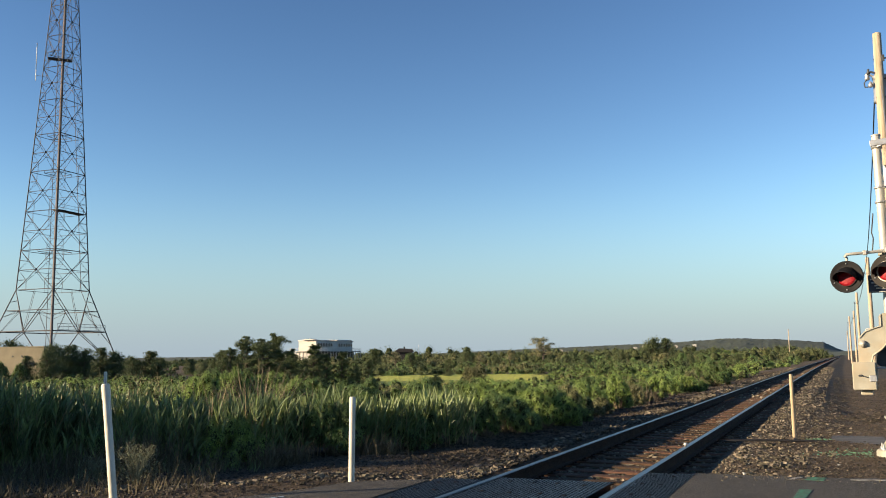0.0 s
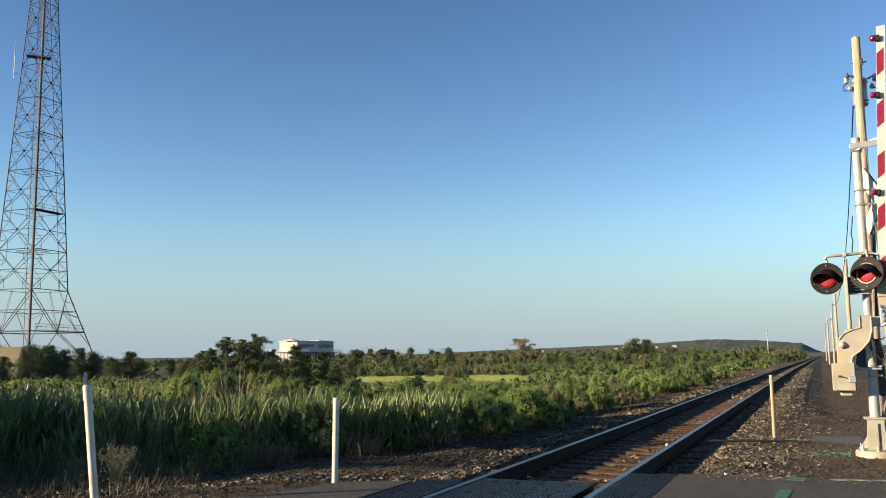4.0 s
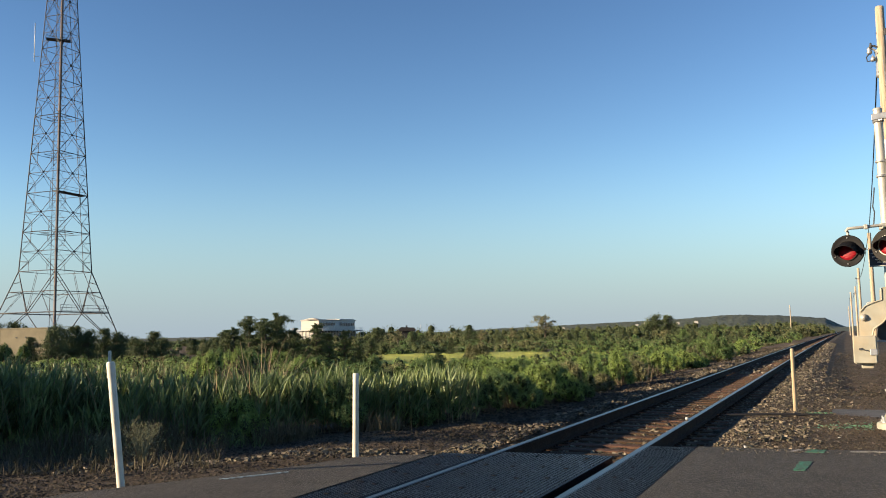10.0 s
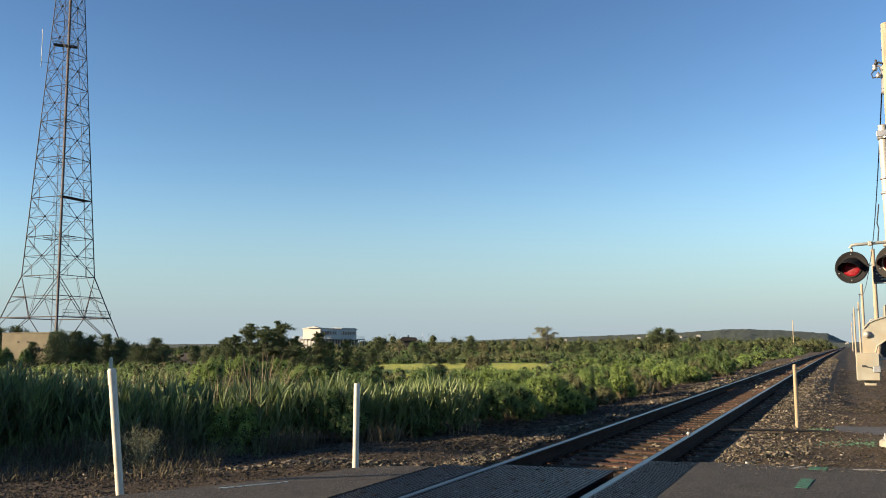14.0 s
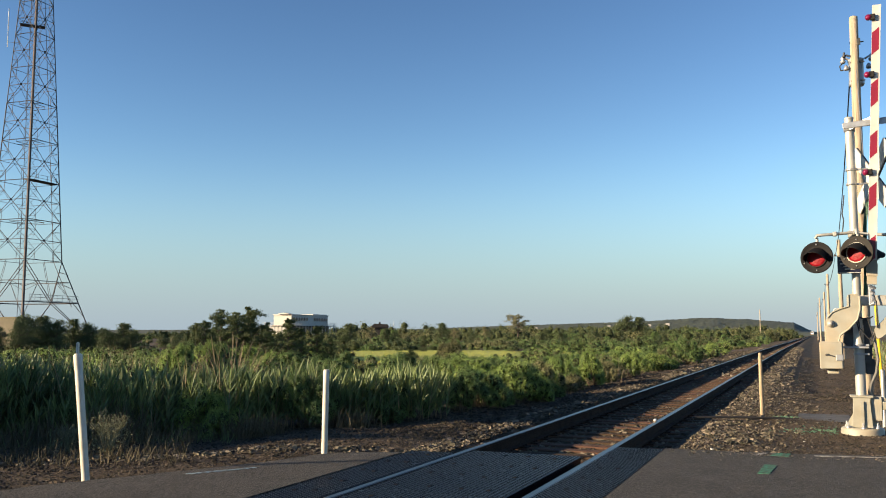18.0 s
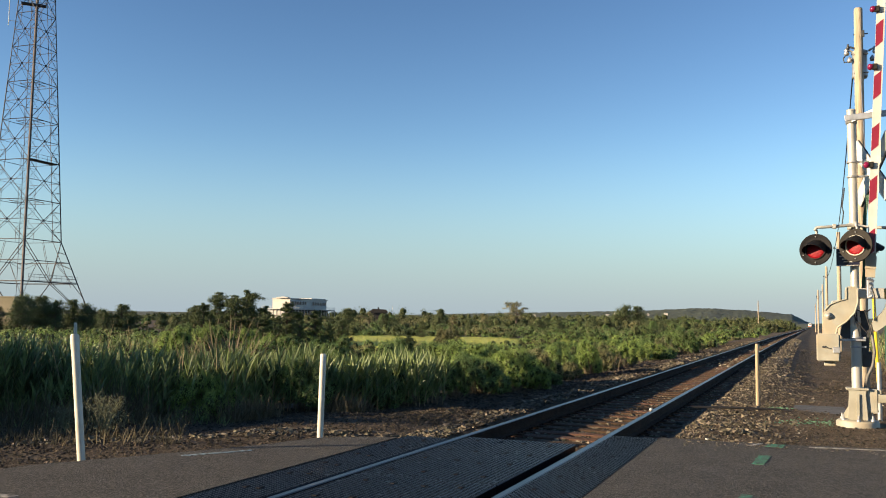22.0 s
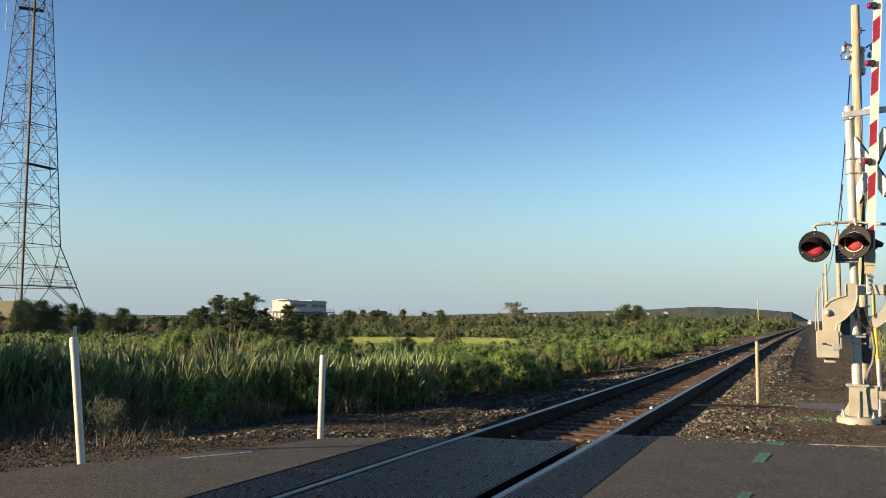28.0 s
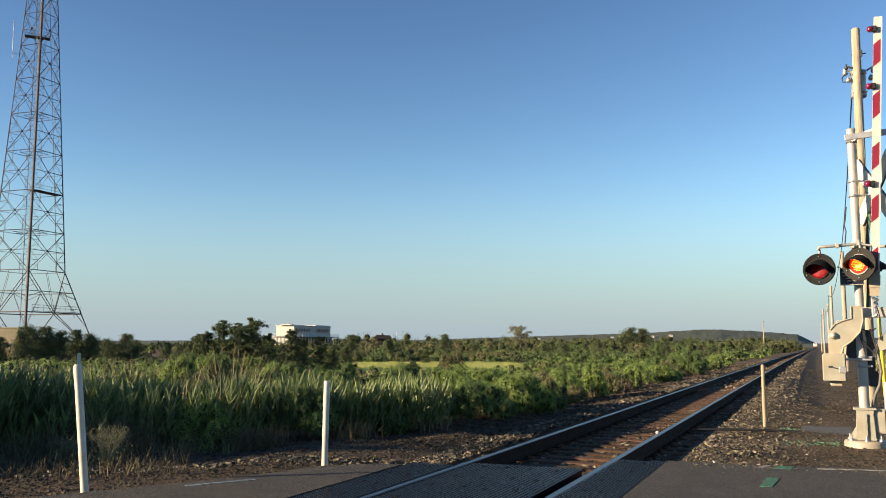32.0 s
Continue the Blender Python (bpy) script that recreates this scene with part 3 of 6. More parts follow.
# ---- stones ----
def stones(name, xs, ys, sizes, mat, label, category, sink=0.3, lift=None):
    """Loose angular stones lying on the ground."""
    n = len(xs)
    cube = np.array([(-1, -1, -1), (1, -1, -1), (1, 1, -1), (-1, 1, -1), (-1, -1, 1), (1, -1, 1), (1, 1, 1), (-1, 1, 1)], float)
    q = np.array([(0, 3, 2, 1), (4, 5, 6, 7), (0, 1, 5, 4), (1, 2, 6, 5), (2, 3, 7, 6), (3, 0, 4, 7)])
    v = cube[None] * (0.55 + 0.4 * rng.uniform(-1, 1, (n, 8, 3)))
    v *= (sizes[:, None, None] * 0.5) * np.stack([rng.uniform(0.7, 1.4, n), rng.uniform(0.6, 1.1, n), rng.uniform(0.3, 0.75, n)], 1)[:, None]
    a = rng.uniform(0, 6.28, n)
    ca, sa = np.cos(a)[:, None], np.sin(a)[:, None]
    tilt = rng.uniform(-0.7, 0.7, n)[:, None]
    x, y_, z = v[:, :, 0], v[:, :, 1], v[:, :, 2]
    y_, z = y_ * np.cos(tilt) - z * np.sin(tilt), y_ * np.sin(tilt) + z * np.cos(tilt)
    v = np.stack([x * ca - y_ * sa, x * sa + y_ * ca, z], 2)
    v += np.stack([xs, ys, (ground_z(xs, ys) if lift is None else np.full(n, 0.002)) + sizes * (0.5 - sink) * 0.5], 1)[:, None]
    ob = part(name, quad_mesh(name, v.reshape(-1, 3), (q[None] + np.arange(n)[:, None, None] * 8).reshape(-1, 4)), mat)
    return tagged(ob, label, category, kind="stuff")


def off_road(x, y):
    left = np.interp(y, [-12, 0.5, 4, 5.6, 6.42, 7.8, 8.9, 9.42, 9.43], [-13, -8.6, -7.2, -6.55, -6.22, -5.66, -5.15, -4.3, 50])
    right = 10.98 + np.clip(x, -1.6, 9) * 0.1 + 0.16
    on = ((x > left) & (x < -3) & (y < 9.5)) | ((x >= -3) & (y < right)) | ((x > -4.35) & (x < -1.58) & (y < 10.0))
    return ~on


def scatter(n, x0, x1, y0, y1, follow=True, power=1.0):
    u = rng.uniform(size=n) ** power
    y_ = y0 + (y1 - y0) * u
    x = rng.uniform(x0, x1, n) + (bend(y_) if follow else 0)
    k = off_road(x, y_)
    return x[k], y_[k]


def ballast_field():
    xs, ys, sz = [], [], []
    cx = (RAIL_L + RAIL_R) / 2
    for n, a, b, y0, y1, s, p in ((5200, cx - 1.85, cx - 0.85, 9.5, 34, 0.062, 1.3), (8200, cx + 0.85, cx + 3.2, 10.9, 34, 0.056, 1.3), (6000, cx - 0.68, cx + 0.68, 10.4, 34, 0.05, 1.2),
                                  (4200, cx - 1.9, cx + 2.4, 34, 110, 0.11, 1.2), (4200, -8.6, -4.2, 7.5, 11.2, 0.055, 1.0)):
        x, y_ = scatter(n, a, b, y0, y1, power=p)
        if y1 < 12:
            k = np.abs(y_ - np.interp(x, [-8.6, -7.2, -5.9, -4.2], [7.6, 8.7, 10.0, 10.4])) < 0.38
            x, y_ = x[k], y_[k]
        if a > cx + 0.8:
            k = rng.uniform(size=len(x)) > np.clip((x - bend(y_) - cx - 1.5) / 1.5 + 0.18 * lumps(x, y_, 0.9, 17), 0, 0.97)
            x, y_ = x[k], y_[k]
        if b < cx + 0.7 and a > cx - 0.7:
            k = rng.uniform(size=len(x)) > 0.2
            x, y_ = x[k], y_[k]
        xs.append(x), ys.append(y_), sz.append(s * np.clip(np.exp(rng.normal(-0.22, 0.45, len(x))), 0.3, 2.0))
    stones("ballast", np.concatenate(xs), np.concatenate(ys), np.concatenate(sz), M_BALLAST, "tan and grey crushed ballast stones beside the rails", "ballast")


def gravel_field():
    xs, ys, sz = [], [], []
    for n, a, b, y0, y1, s in ((15000, -1.5, 4.5, 11.0, 26, 0.034), (5000, -0.4, 4.5, 24, 70, 0.07), (17000, -10.5, -4.2, 5.8, 13.5, 0.034), (9000, -6.6, -4.3, 12, 34, 0.05), (5200, -8.2, -4.6, 26, 90, 0.08)):
        x, y_ = scatter(n, a, b, y0, y1, power=1.3)
        xs.append(x), ys.append(y_), sz.append(s * rng.uniform(0.4, 1.5, len(x)))
    stones("gravel", np.concatenate(xs), np.concatenate(ys), np.concatenate(sz), M_GRAVEL, "fine brown gravel on the trackside path", "gravel")


ballast_field()
for cx_, cy_, sp in ((-0.42, 16.9, 0.10), (-0.1, 14.9, 0.22), (0.28, 14.55, 0.16), (-0.25, 11.25, 0.1)):
    n_ = 70
    stones("painted_stones", rng.normal(cx_, sp, n_), rng.normal(cy_, sp * 1.2, n_), 0.036 * rng.uniform(0.6, 1.5, n_), M_GREENSTONE, "gravel stones sprayed with green survey paint", "gravel")
n_ = 46
stones("pale_pebbles", rng.uniform(-1.4, 3.5, n_), rng.uniform(11.3, 22, n_), 0.04 * rng.uniform(0.5, 1.6, n_), M_WHITEPOST, "scattered pale pebbles in the brown gravel", "gravel")
n_ = 260
px, py = rng.uniform(-1.5, 3.0, n_), 10.93 - np.abs(rng.normal(0, 0.22, n_))
stones("road_grit", px, py + 0.1 * np.clip(px, -1.5, 9), 0.017 * rng.uniform(0.6, 1.7, n_), M_BALLAST, "loose grit strewn on the asphalt edge", "gravel", lift=0.1)
gravel_field()
white_stone = Build()
white_stone.lathe((0, 0, 0), (0, 0, 1), [(0, 0.012), (0.008, 0.028), (0.026, 0.030), (0.042, 0.018), (0.047, 0.0)], 10)
part("pebble", white_stone, M_WHITE)
tagged(bpy.data.objects["pebble"], "small white pebble lying on the rail", "pebble").matrix_world = pose(RAIL_R, 14.15, 0.0)


# ---- marker posts ----
def marker_post(at, lean, height, radius, mat, label, band=True, square=False):
    t = thing("marker_post", at, label, "post", "white posts at the crossing")
    top = Vector(lean)
    top.z = height
    b = Build()
    if square:
        b.tube([(0, 0, -0.3), (0, 0, 0.02), tuple(top * 0.5), tuple(top)], [radius * 1.25] * 4, 4)
    else:
        b.tube([(top.x * -0.25, top.y * -0.25, -0.3), (0, 0, 0), tuple(top * 0.25), tuple(top * 0.55), tuple(top * 0.8), tuple(top * 0.985), tuple(top)], [radius] * 5 + [radius, radius * 0.8], 14)
    part("shaft", b, mat, t)
    if band:
        c = Build()
        c.tube([tuple(top * 0.87), tuple(top * 0.99)], [radius * 1.1, radius * 1.1], 14)
        part("collar", c, M_WHITEPOST, t)
    return t


marker_post((-6.636, 7.00, -0.04), (-0.110, -0.05, 0), 1.19, 0.039, M_WHITEPOST, "leaning white plastic marker post with a collar")
marker_post((-5.245, 9.26, -0.04), (0.015, 0, 0), 0.97, 0.036, M_WHITEPOST, "upright white plastic marker post beside the road", False)
marker_post((-0.806, 17.2, -0.15), (0.0, 0, 0), 1.16, 0.033, M_WOODPOST, "pale timber marker post in the ballast", False)
stake = thing("marker_stake", (-12.25, 12.5, -0.4), "thin white stake among the reeds", "stake")
part("shaft", Build().tube([(0, 0, -0.2), (0, 0, 1.58), (0, 0, 1.60)], [0.03, 0.028, 0.016], 8), M_WHITEPOST, stake)


# ---- lattice tower ----
def tower():
    t = thing("radio_tower", (-134.8, 122.3, -0.5), "tall weathered steel lattice radio tower with flared legs", "radio tower", turn=47.8)
    legs = [(1, 0), (0, 1), (-1, 0), (0, -1)]

    def half(z):
        return 12.7 + (6.34 - 12.7) * z / 15.5 if z < 15.5 else 6.34 - 0.0685 * (z - 15.5)

    def at(k, z):
        return Vector((legs[k % 4][0] * half(z), legs[k % 4][1] * half(z), z))

    levels = [15.5, 22.9, 30.3, 38.0, 45.2, 52.0, 58.6, 65.0, 71.2, 77.2, 83.0]
    for k in range(4):
        b = Build()
        for a, c in [(0, 15.5)] + list(zip(levels, levels[1:])):
            b.rod(at(k, a), at(k, c), 0.115 if a < 40 else 0.09, n=6)
        part("leg", b, M_TOWERSTEEL, t)
    for k in range(4):
        f = Build()
        thin = 1.22 if k > 1 else 0.8
        for z0, z1 in zip(levels, levels[1:]):
            zm = (z0 + z1) / 2
            a0, a1, b0, b1 = at(k, z0), at(k, z1), at(k + 1, z0), at(k + 1, z1)
            am, bm_ = at(k, zm), at(k + 1, zm)
            mid = (am + bm_) / 2
            f.rod(a1, b1, 0.061 * thin, n=4)
            f.rod(a0, b0, 0.061 * thin, n=4)
            for p, q_ in ((a0, mid), (b0, mid), (a1, mid), (b1, mid)):
                f.rod(p, q_, 0.057 * thin, n=4)
            f.rod(am, bm_, 0.05 * thin, n=4)
            for p, q_ in ((a0, am), (b0, bm_), (a1, am), (b1, bm_)):
                f.rod((p + mid) / 2, (p + q_) / 2, 0.033 * thin, n=4)
                f.rod((p + mid) / 2, q_, 0.029 * thin, n=4)
                f.rod((p + mid) / 2, Vector(((p + mid) / 2).to_tuple()[:2] + (p.z,)), 0.025 * thin, n=4)
            if k > 1:
                f.box(mid, (0.35, 0.35, 0.4), 0.03)
        part("face_bracing", f, M_TOWERSTEEL, t)
        g = Build()
        a0, b0, a1, b1 = at(k, 0), at(k + 1, 0), at(k, 15.5), at(k + 1, 15.5)
        top = (a1 + b1) / 2
        for z, r in ((7.7, 0.10), (11.6, 0.065)):
            g.rod(at(k, z), at(k + 1, z), r, n=4)
        node = at(k, 7.7).lerp(at(k + 1, 7.7), 0.5)
        for p0, p1 in ((a0, a1), (b0, b1)):
            g.rod(node, p1, 0.074, n=4)
            g.rod(p0, node, 0.074, n=4)
            g.rod(p0.lerp(p1, 0.67), node.lerp(p1, 0.5), 0.041, n=4)
            g.rod(p0.lerp(p1, 0.33), node.lerp(p1, 0.5), 0.037, n=4)
            g.rod(p0.lerp(p1, 0.85), node.lerp(p1, 0.75), 0.033, n=4)
            g.rod(p0.lerp(p1, 0.16), p0.lerp(node, 0.5), 0.037, n=4)
        g.rod(node, top, 0.037, n=4)
        part("base_bracing", g, M_TOWERSTEEL, t)
    part("feeder_pipe", Build().tube([(0, 0, 0), (0, 0, 83)], 0.25, 8), M_TOWERRED, t, "pale rust-brown vertical feeder pipe")
    part("feeder_pipe", Build().tube([(-0.9, -0.9, 0), (-0.9, -0.9, 83)], 0.06, 6), M_TOWERSTEEL, t)
    lad = Build()
    for s in (-0.25, 0.25):
        lad.rod((0.1, -0.9 + s, 0), (0.1, -0.9 + s, 83), 0.041, n=4)
    for z in np.arange(0.5, 83, 0.6):
        lad.rod((0.1, -1.15, z), (0.1, -0.65, z), 0.025, n=4)
    part("ladder", lad, M_TOWERSTEEL, t)
    climb = Build()
    for s_ in (-0.2, 0.2):
        climb.tube([(half(z) - 1.45, s_, z) for z in (7.0, 15.5, 83.0)], 0.045, 4)
    for z in np.arange(7.5, 83, 0.9):
        climb.rod((half(z) - 1.45, -0.2, z), (half(z) - 1.45, 0.2, z), 0.03, n=4)
    part("leg_ladder", climb, M_TOWERSTEEL, t, "narrow climbing ladder beside one leg")
    for z, ends in ((30.3, (3, 0)), (60.4, (2, 0))):
        d = Build()
        a, b_ = at(ends[0], z), at(ends[1], z)
        if ends[0] == 2:
            a, b_ = a + Vector((0.2, -1.1, 0)), b_ + Vector((-1.5, -1.1, 0))
        mid = (a + b_) / 2
        way = (b_ - a).normalized()
        turn = Matrix.Rotation(math.atan2(way.y, way.x), 3, "Z")
        part("platform", Build().box(mid * 0.8 + Vector((0, 0, z * 0.2)), ((b_ - a).length * 0.9, 1.3, 0.25), 0.03, turn), M_DARKSTEEL, t)
        for s in (-0.45, -0.15, 0.15, 0.45):
            d.rod(mid * 0.9 + Vector((0, 0, z * 0.1)) + way * (b_ - a).length * s, mid * 0.9 + Vector((0, 0, z * 0.1)) + way * (b_ - a).length * s + Vector((0, 0, 1.2)), 0.033, n=4)
        for h in (0.6, 1.2):
            d.rod(mid * 0.9 + Vector((0, 0, z * 0.1)) - way * (b_ - a).length * 0.45 + Vector((0, 0, h)), mid * 0.9 + Vector((0, 0, z * 0.1)) + way * (b_ - a).length * 0.45 + Vector((0, 0, h)), 0.033, n=4)
        part("platform_railing", d, M_DARKSTEEL, t)
    for z in (22.9, 38.0, 45.2):
        d = Build()
        for k in range(4):
            d.rod(Vector((at(k, z).x * 0.5, at(k, z).y * 0.5, z)), Vector((at(k + 1, z).x * 0.5, at(k + 1, z).y * 0.5, z)), 0.049, n=4)
            d.rod(Vector((at(k, z).x * 0.5, at(k, z).y * 0.5, z)), (at(k, z) + at(k + 1, z)) / 2, 0.041, n=4)
        part("inner_ring", d, M_TOWERSTEEL, t)
    an = Build()
    p = at(2, 57) + Vector((-1.2, 0, 0))
    an.rod(at(2, 57), p, 0.041, n=4)
    an.rod(p - Vector((0, 0, 1)), p + Vector((0, 0, 6.5)), 0.074, n=6)
    part("whip_antenna", an, M_WHITE, t, "thin white whip antenna")
    walk_ = Build()
    a, b_ = at(3, 7.9), at(0, 7.9)
    for h in (0.0, 0.6, 1.1):
        walk_.rod(a.lerp(b_, 0.1) + Vector((0, 0, h)), b_ + Vector((0, 0, h)), 0.037, n=4)
    for s in np.linspace(0.1, 1, 10):
        walk_.rod(a.lerp(b_, s), a.lerp(b_, s) + Vector((0, 0, 1.1)), 0.025, n=4)
    part("railing", walk_, M_TOWERSTEEL, t)


tower()


# ---- buildings ----
def bunker():
    t = thing("concrete_hut", (-124.3, 106.5, -0.6), "flat-roofed tan concrete hut below the tower", "hut", turn=11)
    w, dp, h = 9.2, 3.0, 4.6
    b = Build().box((0, dp / 2, h / 2), (w, dp, h), 0.06)
    part("wall", b, M_CONCRETE, t)
    part("roof", Build().box((0, dp / 2, h + 0.10), (w + 0.06, dp + 0.06, 0.20), 0.03), M_CONCRETE, t)
    for x in (2.4,):
        win = part("window", Build().box((x, -0.02, 1.9), (0.9, 0.1, 0.9), 0.02), M_DARKSTEEL, t)
        part("pane", Build().box((x, -0.09, 1.9), (0.75, 0.03, 0.75)), M_GLASS, win)
    for x in (-1.4, 0.4):
        part("vent", Build().box((x, -0.03, 3.2), (0.25, 0.1, 0.25), 0.02), M_DARKSTEEL, t)


def barge_house():
    t = thing("white_house", (-201.7, 322, 0), "white two-storey house with decks on a raised base", "house")
    L, W = 32.0, 9.7
    # lower wall in dark grey: the deck's shadow put into its colour
    low = Build().box((-W / 2, L / 2, 3.4), (W, L, 3.8), 0.05)
    part("lower_wall", low, M_SLAB, t)
    part("upper_wall", Build().box((-W / 2 - 0.4, L * 0.5 + 0.6, 7.5), (W - 0.8, L - 1.2, 4.2), 0.05), M_SIDING, t)
    part("roof", Build().box((-W / 2 - 0.4, L * 0.52, 9.75), (W, L - 0.6, 0.35), 0.05), M_SIDING, t)
    part("roof", Build().box((-W / 2, L * 0.78, 10.0), (W - 1.5, 12.5, 0.5), 0.05), M_SIDING, t)
    gable = Build().prism([(-7.0, 9.9), (-1.0, 9.9), (-1.0, 10.0), (-3.6, 10.55), (-7.0, 10.1)], Matrix.Translation((0, -0.2, 0)), 3.0)
    part("gable", gable, M_SIDING, t)
    deck = part("deck", Build().box((1.4, L / 2, 5.15), (2.9, L + 3, 0.3), 0.03), M_SIDING, t)
    for y_ in np.arange(0, L + 1.6, 2.4):
        part("deck_post", Build().box((2.6, y_, 2.6), (0.22, 0.22, 5.2), 0.02), M_SIDING, deck)
    rl = Build()
    for h in (0.5, 1.0):
        rl.box((2.75, L / 2, 5.3 + h), (0.08, L + 3, 0.08))
    for y_ in np.arange(-1.4, L + 1.5, 1.2):
        rl.box((2.75, y_, 5.8), (0.07, 0.07, 1.0))
    part("railing", rl, M_SIDING, deck)
    for k, y_ in enumerate(np.arange(2.2, L - 1, 2.15)):
        if k in (6, 7):
            continue
        wdw = part("window", Build().box((-0.36, y_, 7.9), (0.12, 1.25, 1.5), 0.02), M_SIDING, t)
        part("pane", Build().box((-0.28, y_, 7.9), (0.06, 1.0, 1.3)), M_GLASS, wdw)
    for y_ in np.arange(3, L - 1, 3.4):
        wdw = part("window", Build().box((0.02, y_, 3.2), (0.12, 2.3, 2.6), 0.02), M_SIDING, t)
        part("pane", Build().box((0.10, y_, 3.2), (0.06, 2.0, 2.3)), M_GLASS, wdw)
    part("end_deck", Build().box((-W / 2 - 1.0, -1.6, 5.2), (W + 3.5, 3.0, 0.3), 0.03), M_SIDING, t)
    part("end_railing", (lambda b: [b.box((-W / 2 - 1.0, -3.0, 5.3 + h), (W + 3.5, 0.08, 0.08)) for h in (0.5, 1.0)] and b)(Build()), M_SIDING, t)
    part("side_wing", Build().box((-W / 2 - 1.6, -0.9, 2.4), (W + 2.4, 1.8, 4.6), 0.05), M_SIDING, t)
    for x_ in np.linspace(-W - 2.4, 0.4, 8):
        part("deck_post", Build().box((x_, -2.9, 2.6), (0.2, 0.2, 5.2), 0.02), M_SIDING, t)
    # dark sheet below the deck, standing in for the shade there
    part("deck_shade_sheet", Build().box((1.3, L / 2, 4.93), (2.7, L + 2.8, 0.12), 0.02), M_ROOFDARK, t)
    part("stair_rail", Build().rod((-W - 1.2, -2.8, 6.2), (-W - 6.0, -2.8, 1.4), 0.07, n=6), M_SIDING, t)
    st = Build()
    for k in range(14):
        st.box((-W - 1.2 - k * 0.34, -2.0, 5.0 - k * 0.34), (0.4, 1.6, 0.3))
    part("stair", st, M_SIDING, t)


def dark_house():
    t = thing("dark_house", (-222.5, 447, 0), "low dark-roofed house far across the marsh", "house", turn=26)
    part("wall", Build().box((0, 3, 2.6), (9.4, 5, 5.4), 0.05), M_ROOFDARK, t)
    part("roof", Build().prism([(-5.8, 5.2), (5.8, 5.2), (4.6, 7.0), (-2.8, 7.4)], Matrix.Translation((0, -0.6, 0)), 8.2), M_ROOFDARK, t)
    part("chimney", Build().box((0.2, 3, 7.6), (0.9, 0.9, 1.4), 0.04), M_ROOFDARK, t)
    part("aerial", Build().rod((8.2, 3, 0), (8.2, 3, 9.2), 0.09, n=6), M_GALV, t)


def far_cottage(x, y, z, w, h, label="small white cottage on the wooded rise"):
    t = thing("cottage", (x, y, z), label, "house", "white cottages below the far hill", turn=math.degrees(math.atan2(-x, y)))
    part("wall", Build().box((0, 4, h / 2 - 3), (w, 7, h + 6), 0.05), M_SIDING, t)
    part("roof", Build().prism([(-w / 2 - 0.4, h), (w / 2 + 0.4, h), (0, h + 1.0)], Matrix.Translation((0, 0.2, 0)), 7.6), M_SIDING, t)
    part("window", Build().box((0, 0.47, h * 0.62), (w * 0.3, 0.06, 1.2)), M_GLASS, t)


bunker()
barge_house()
dark_house()


# ---- utility poles ----
def utility_pole(x, y, height, r=0.13, label="pale weathered timber utility pole beside the line", lean=0.0, arms=0):
    t = thing("utility_pole", (x, y, float(ground_z(x, y)) - 0.1), label, "utility pole", "poles along the line")
    h = height - t.location.z
    part("shaft", Build().tube([(0, 0, 0), (lean * 0.5, 0, h * 0.5), (lean, 0, h - 0.02), (lean, 0, h)], [r * 1.15, r, r * 0.86, r * 0.7], 12), M_POLE, t)
    ins = Build()
    ins.rod((lean - r, -0.05, h - 1.2), (lean - r - 0.12, -0.05, h - 1.15), 0.03, n=6)
    ins.lathe((lean - r - 0.16, -0.05, h - 1.22), (0, 0, 1), [(0, 0.0), (0, 0.04), (0.06, 0.05), (0.1, 0.03), (0.14, 0.035), (0.17, 0.0)], 8)
    part("insulator", ins, M_DARKSTEEL, t)
    return t


p1 = utility_pole(1.52, 28.0, 10.65, 0.135, "near timber utility pole with a grey transformer", 0.08)
POLES = [(2.37, 70, 8.2), (2.40, 110, 8.2), (2.83, 157, 8.2), (2.42, 180, 8.2), (3.17, 293, 8.2)]
for x, y, h in POLES:
    utility_pole(x, y, h, 0.15)
lone = utility_pole(-14.8, 325, 9.95, 0.16, "lone thin pole in the marsh beyond the line")
tf = Build()
tf.lathe((-0.03, 0.36, 9.14), (0, 0, 1), [(0, 0.0), (0, 0.19), (0.04, 0.215), (0.12, 0.215), (0.14, 0.205), (0.72, 0.205), (0.74, 0.225), (0.80, 0.22), (0.86, 0.0)], 20)
tr_can = part("transformer", tf, M_GALV, p1, "grey cylindrical transformer can")
for s in (-1, 1):
    br = Build()
    br.tube([(s * 0.2, 0.3, 9.92), (s * 0.30, 0.28, 9.98), (s * 0.38, 0.28, 9.95)], 0.03, 6)
    br.lathe((s * 0.38, 0.28, 9.84), (0, 0, 1), [(0, 0), (0, 0.06), (0.06, 0.08), (0.1, 0.05), (0.14, 0.07), (0.2, 0.04), (0.22, 0)], 8)
    br.lathe((s * 0.30, 0.22, 9.60), (0, 0, 1), [(0, 0), (0, 0.06), (0.06, 0.075), (0.13, 0.045), (0.18, 0)], 8)
    part("bushing", br, M_GALV, tr_can)
    wr = Build().tube([(s * 0.38, 0.28, 9.86), (s * 0.47, 0.27, 9.76), (s * 0.45, 0.25, 9.62), (s * 0.30, 0.22, 9.62)], 0.018, 5)
    part("jumper_wire", wr, M_CABLE, tr_can)
wr = Build().tube([(-0.15, -0.02, 10.2), (-0.165, -0.05, 9.4), (-0.16, -0.05, 8.6), (-0.19, -0.08, 7.4), (-0.17, -0.1, 6.2), (-0.16, -0.1, 3.0)], 0.012, 5)
part("drop_wire", wr, M_CABLE, p1)
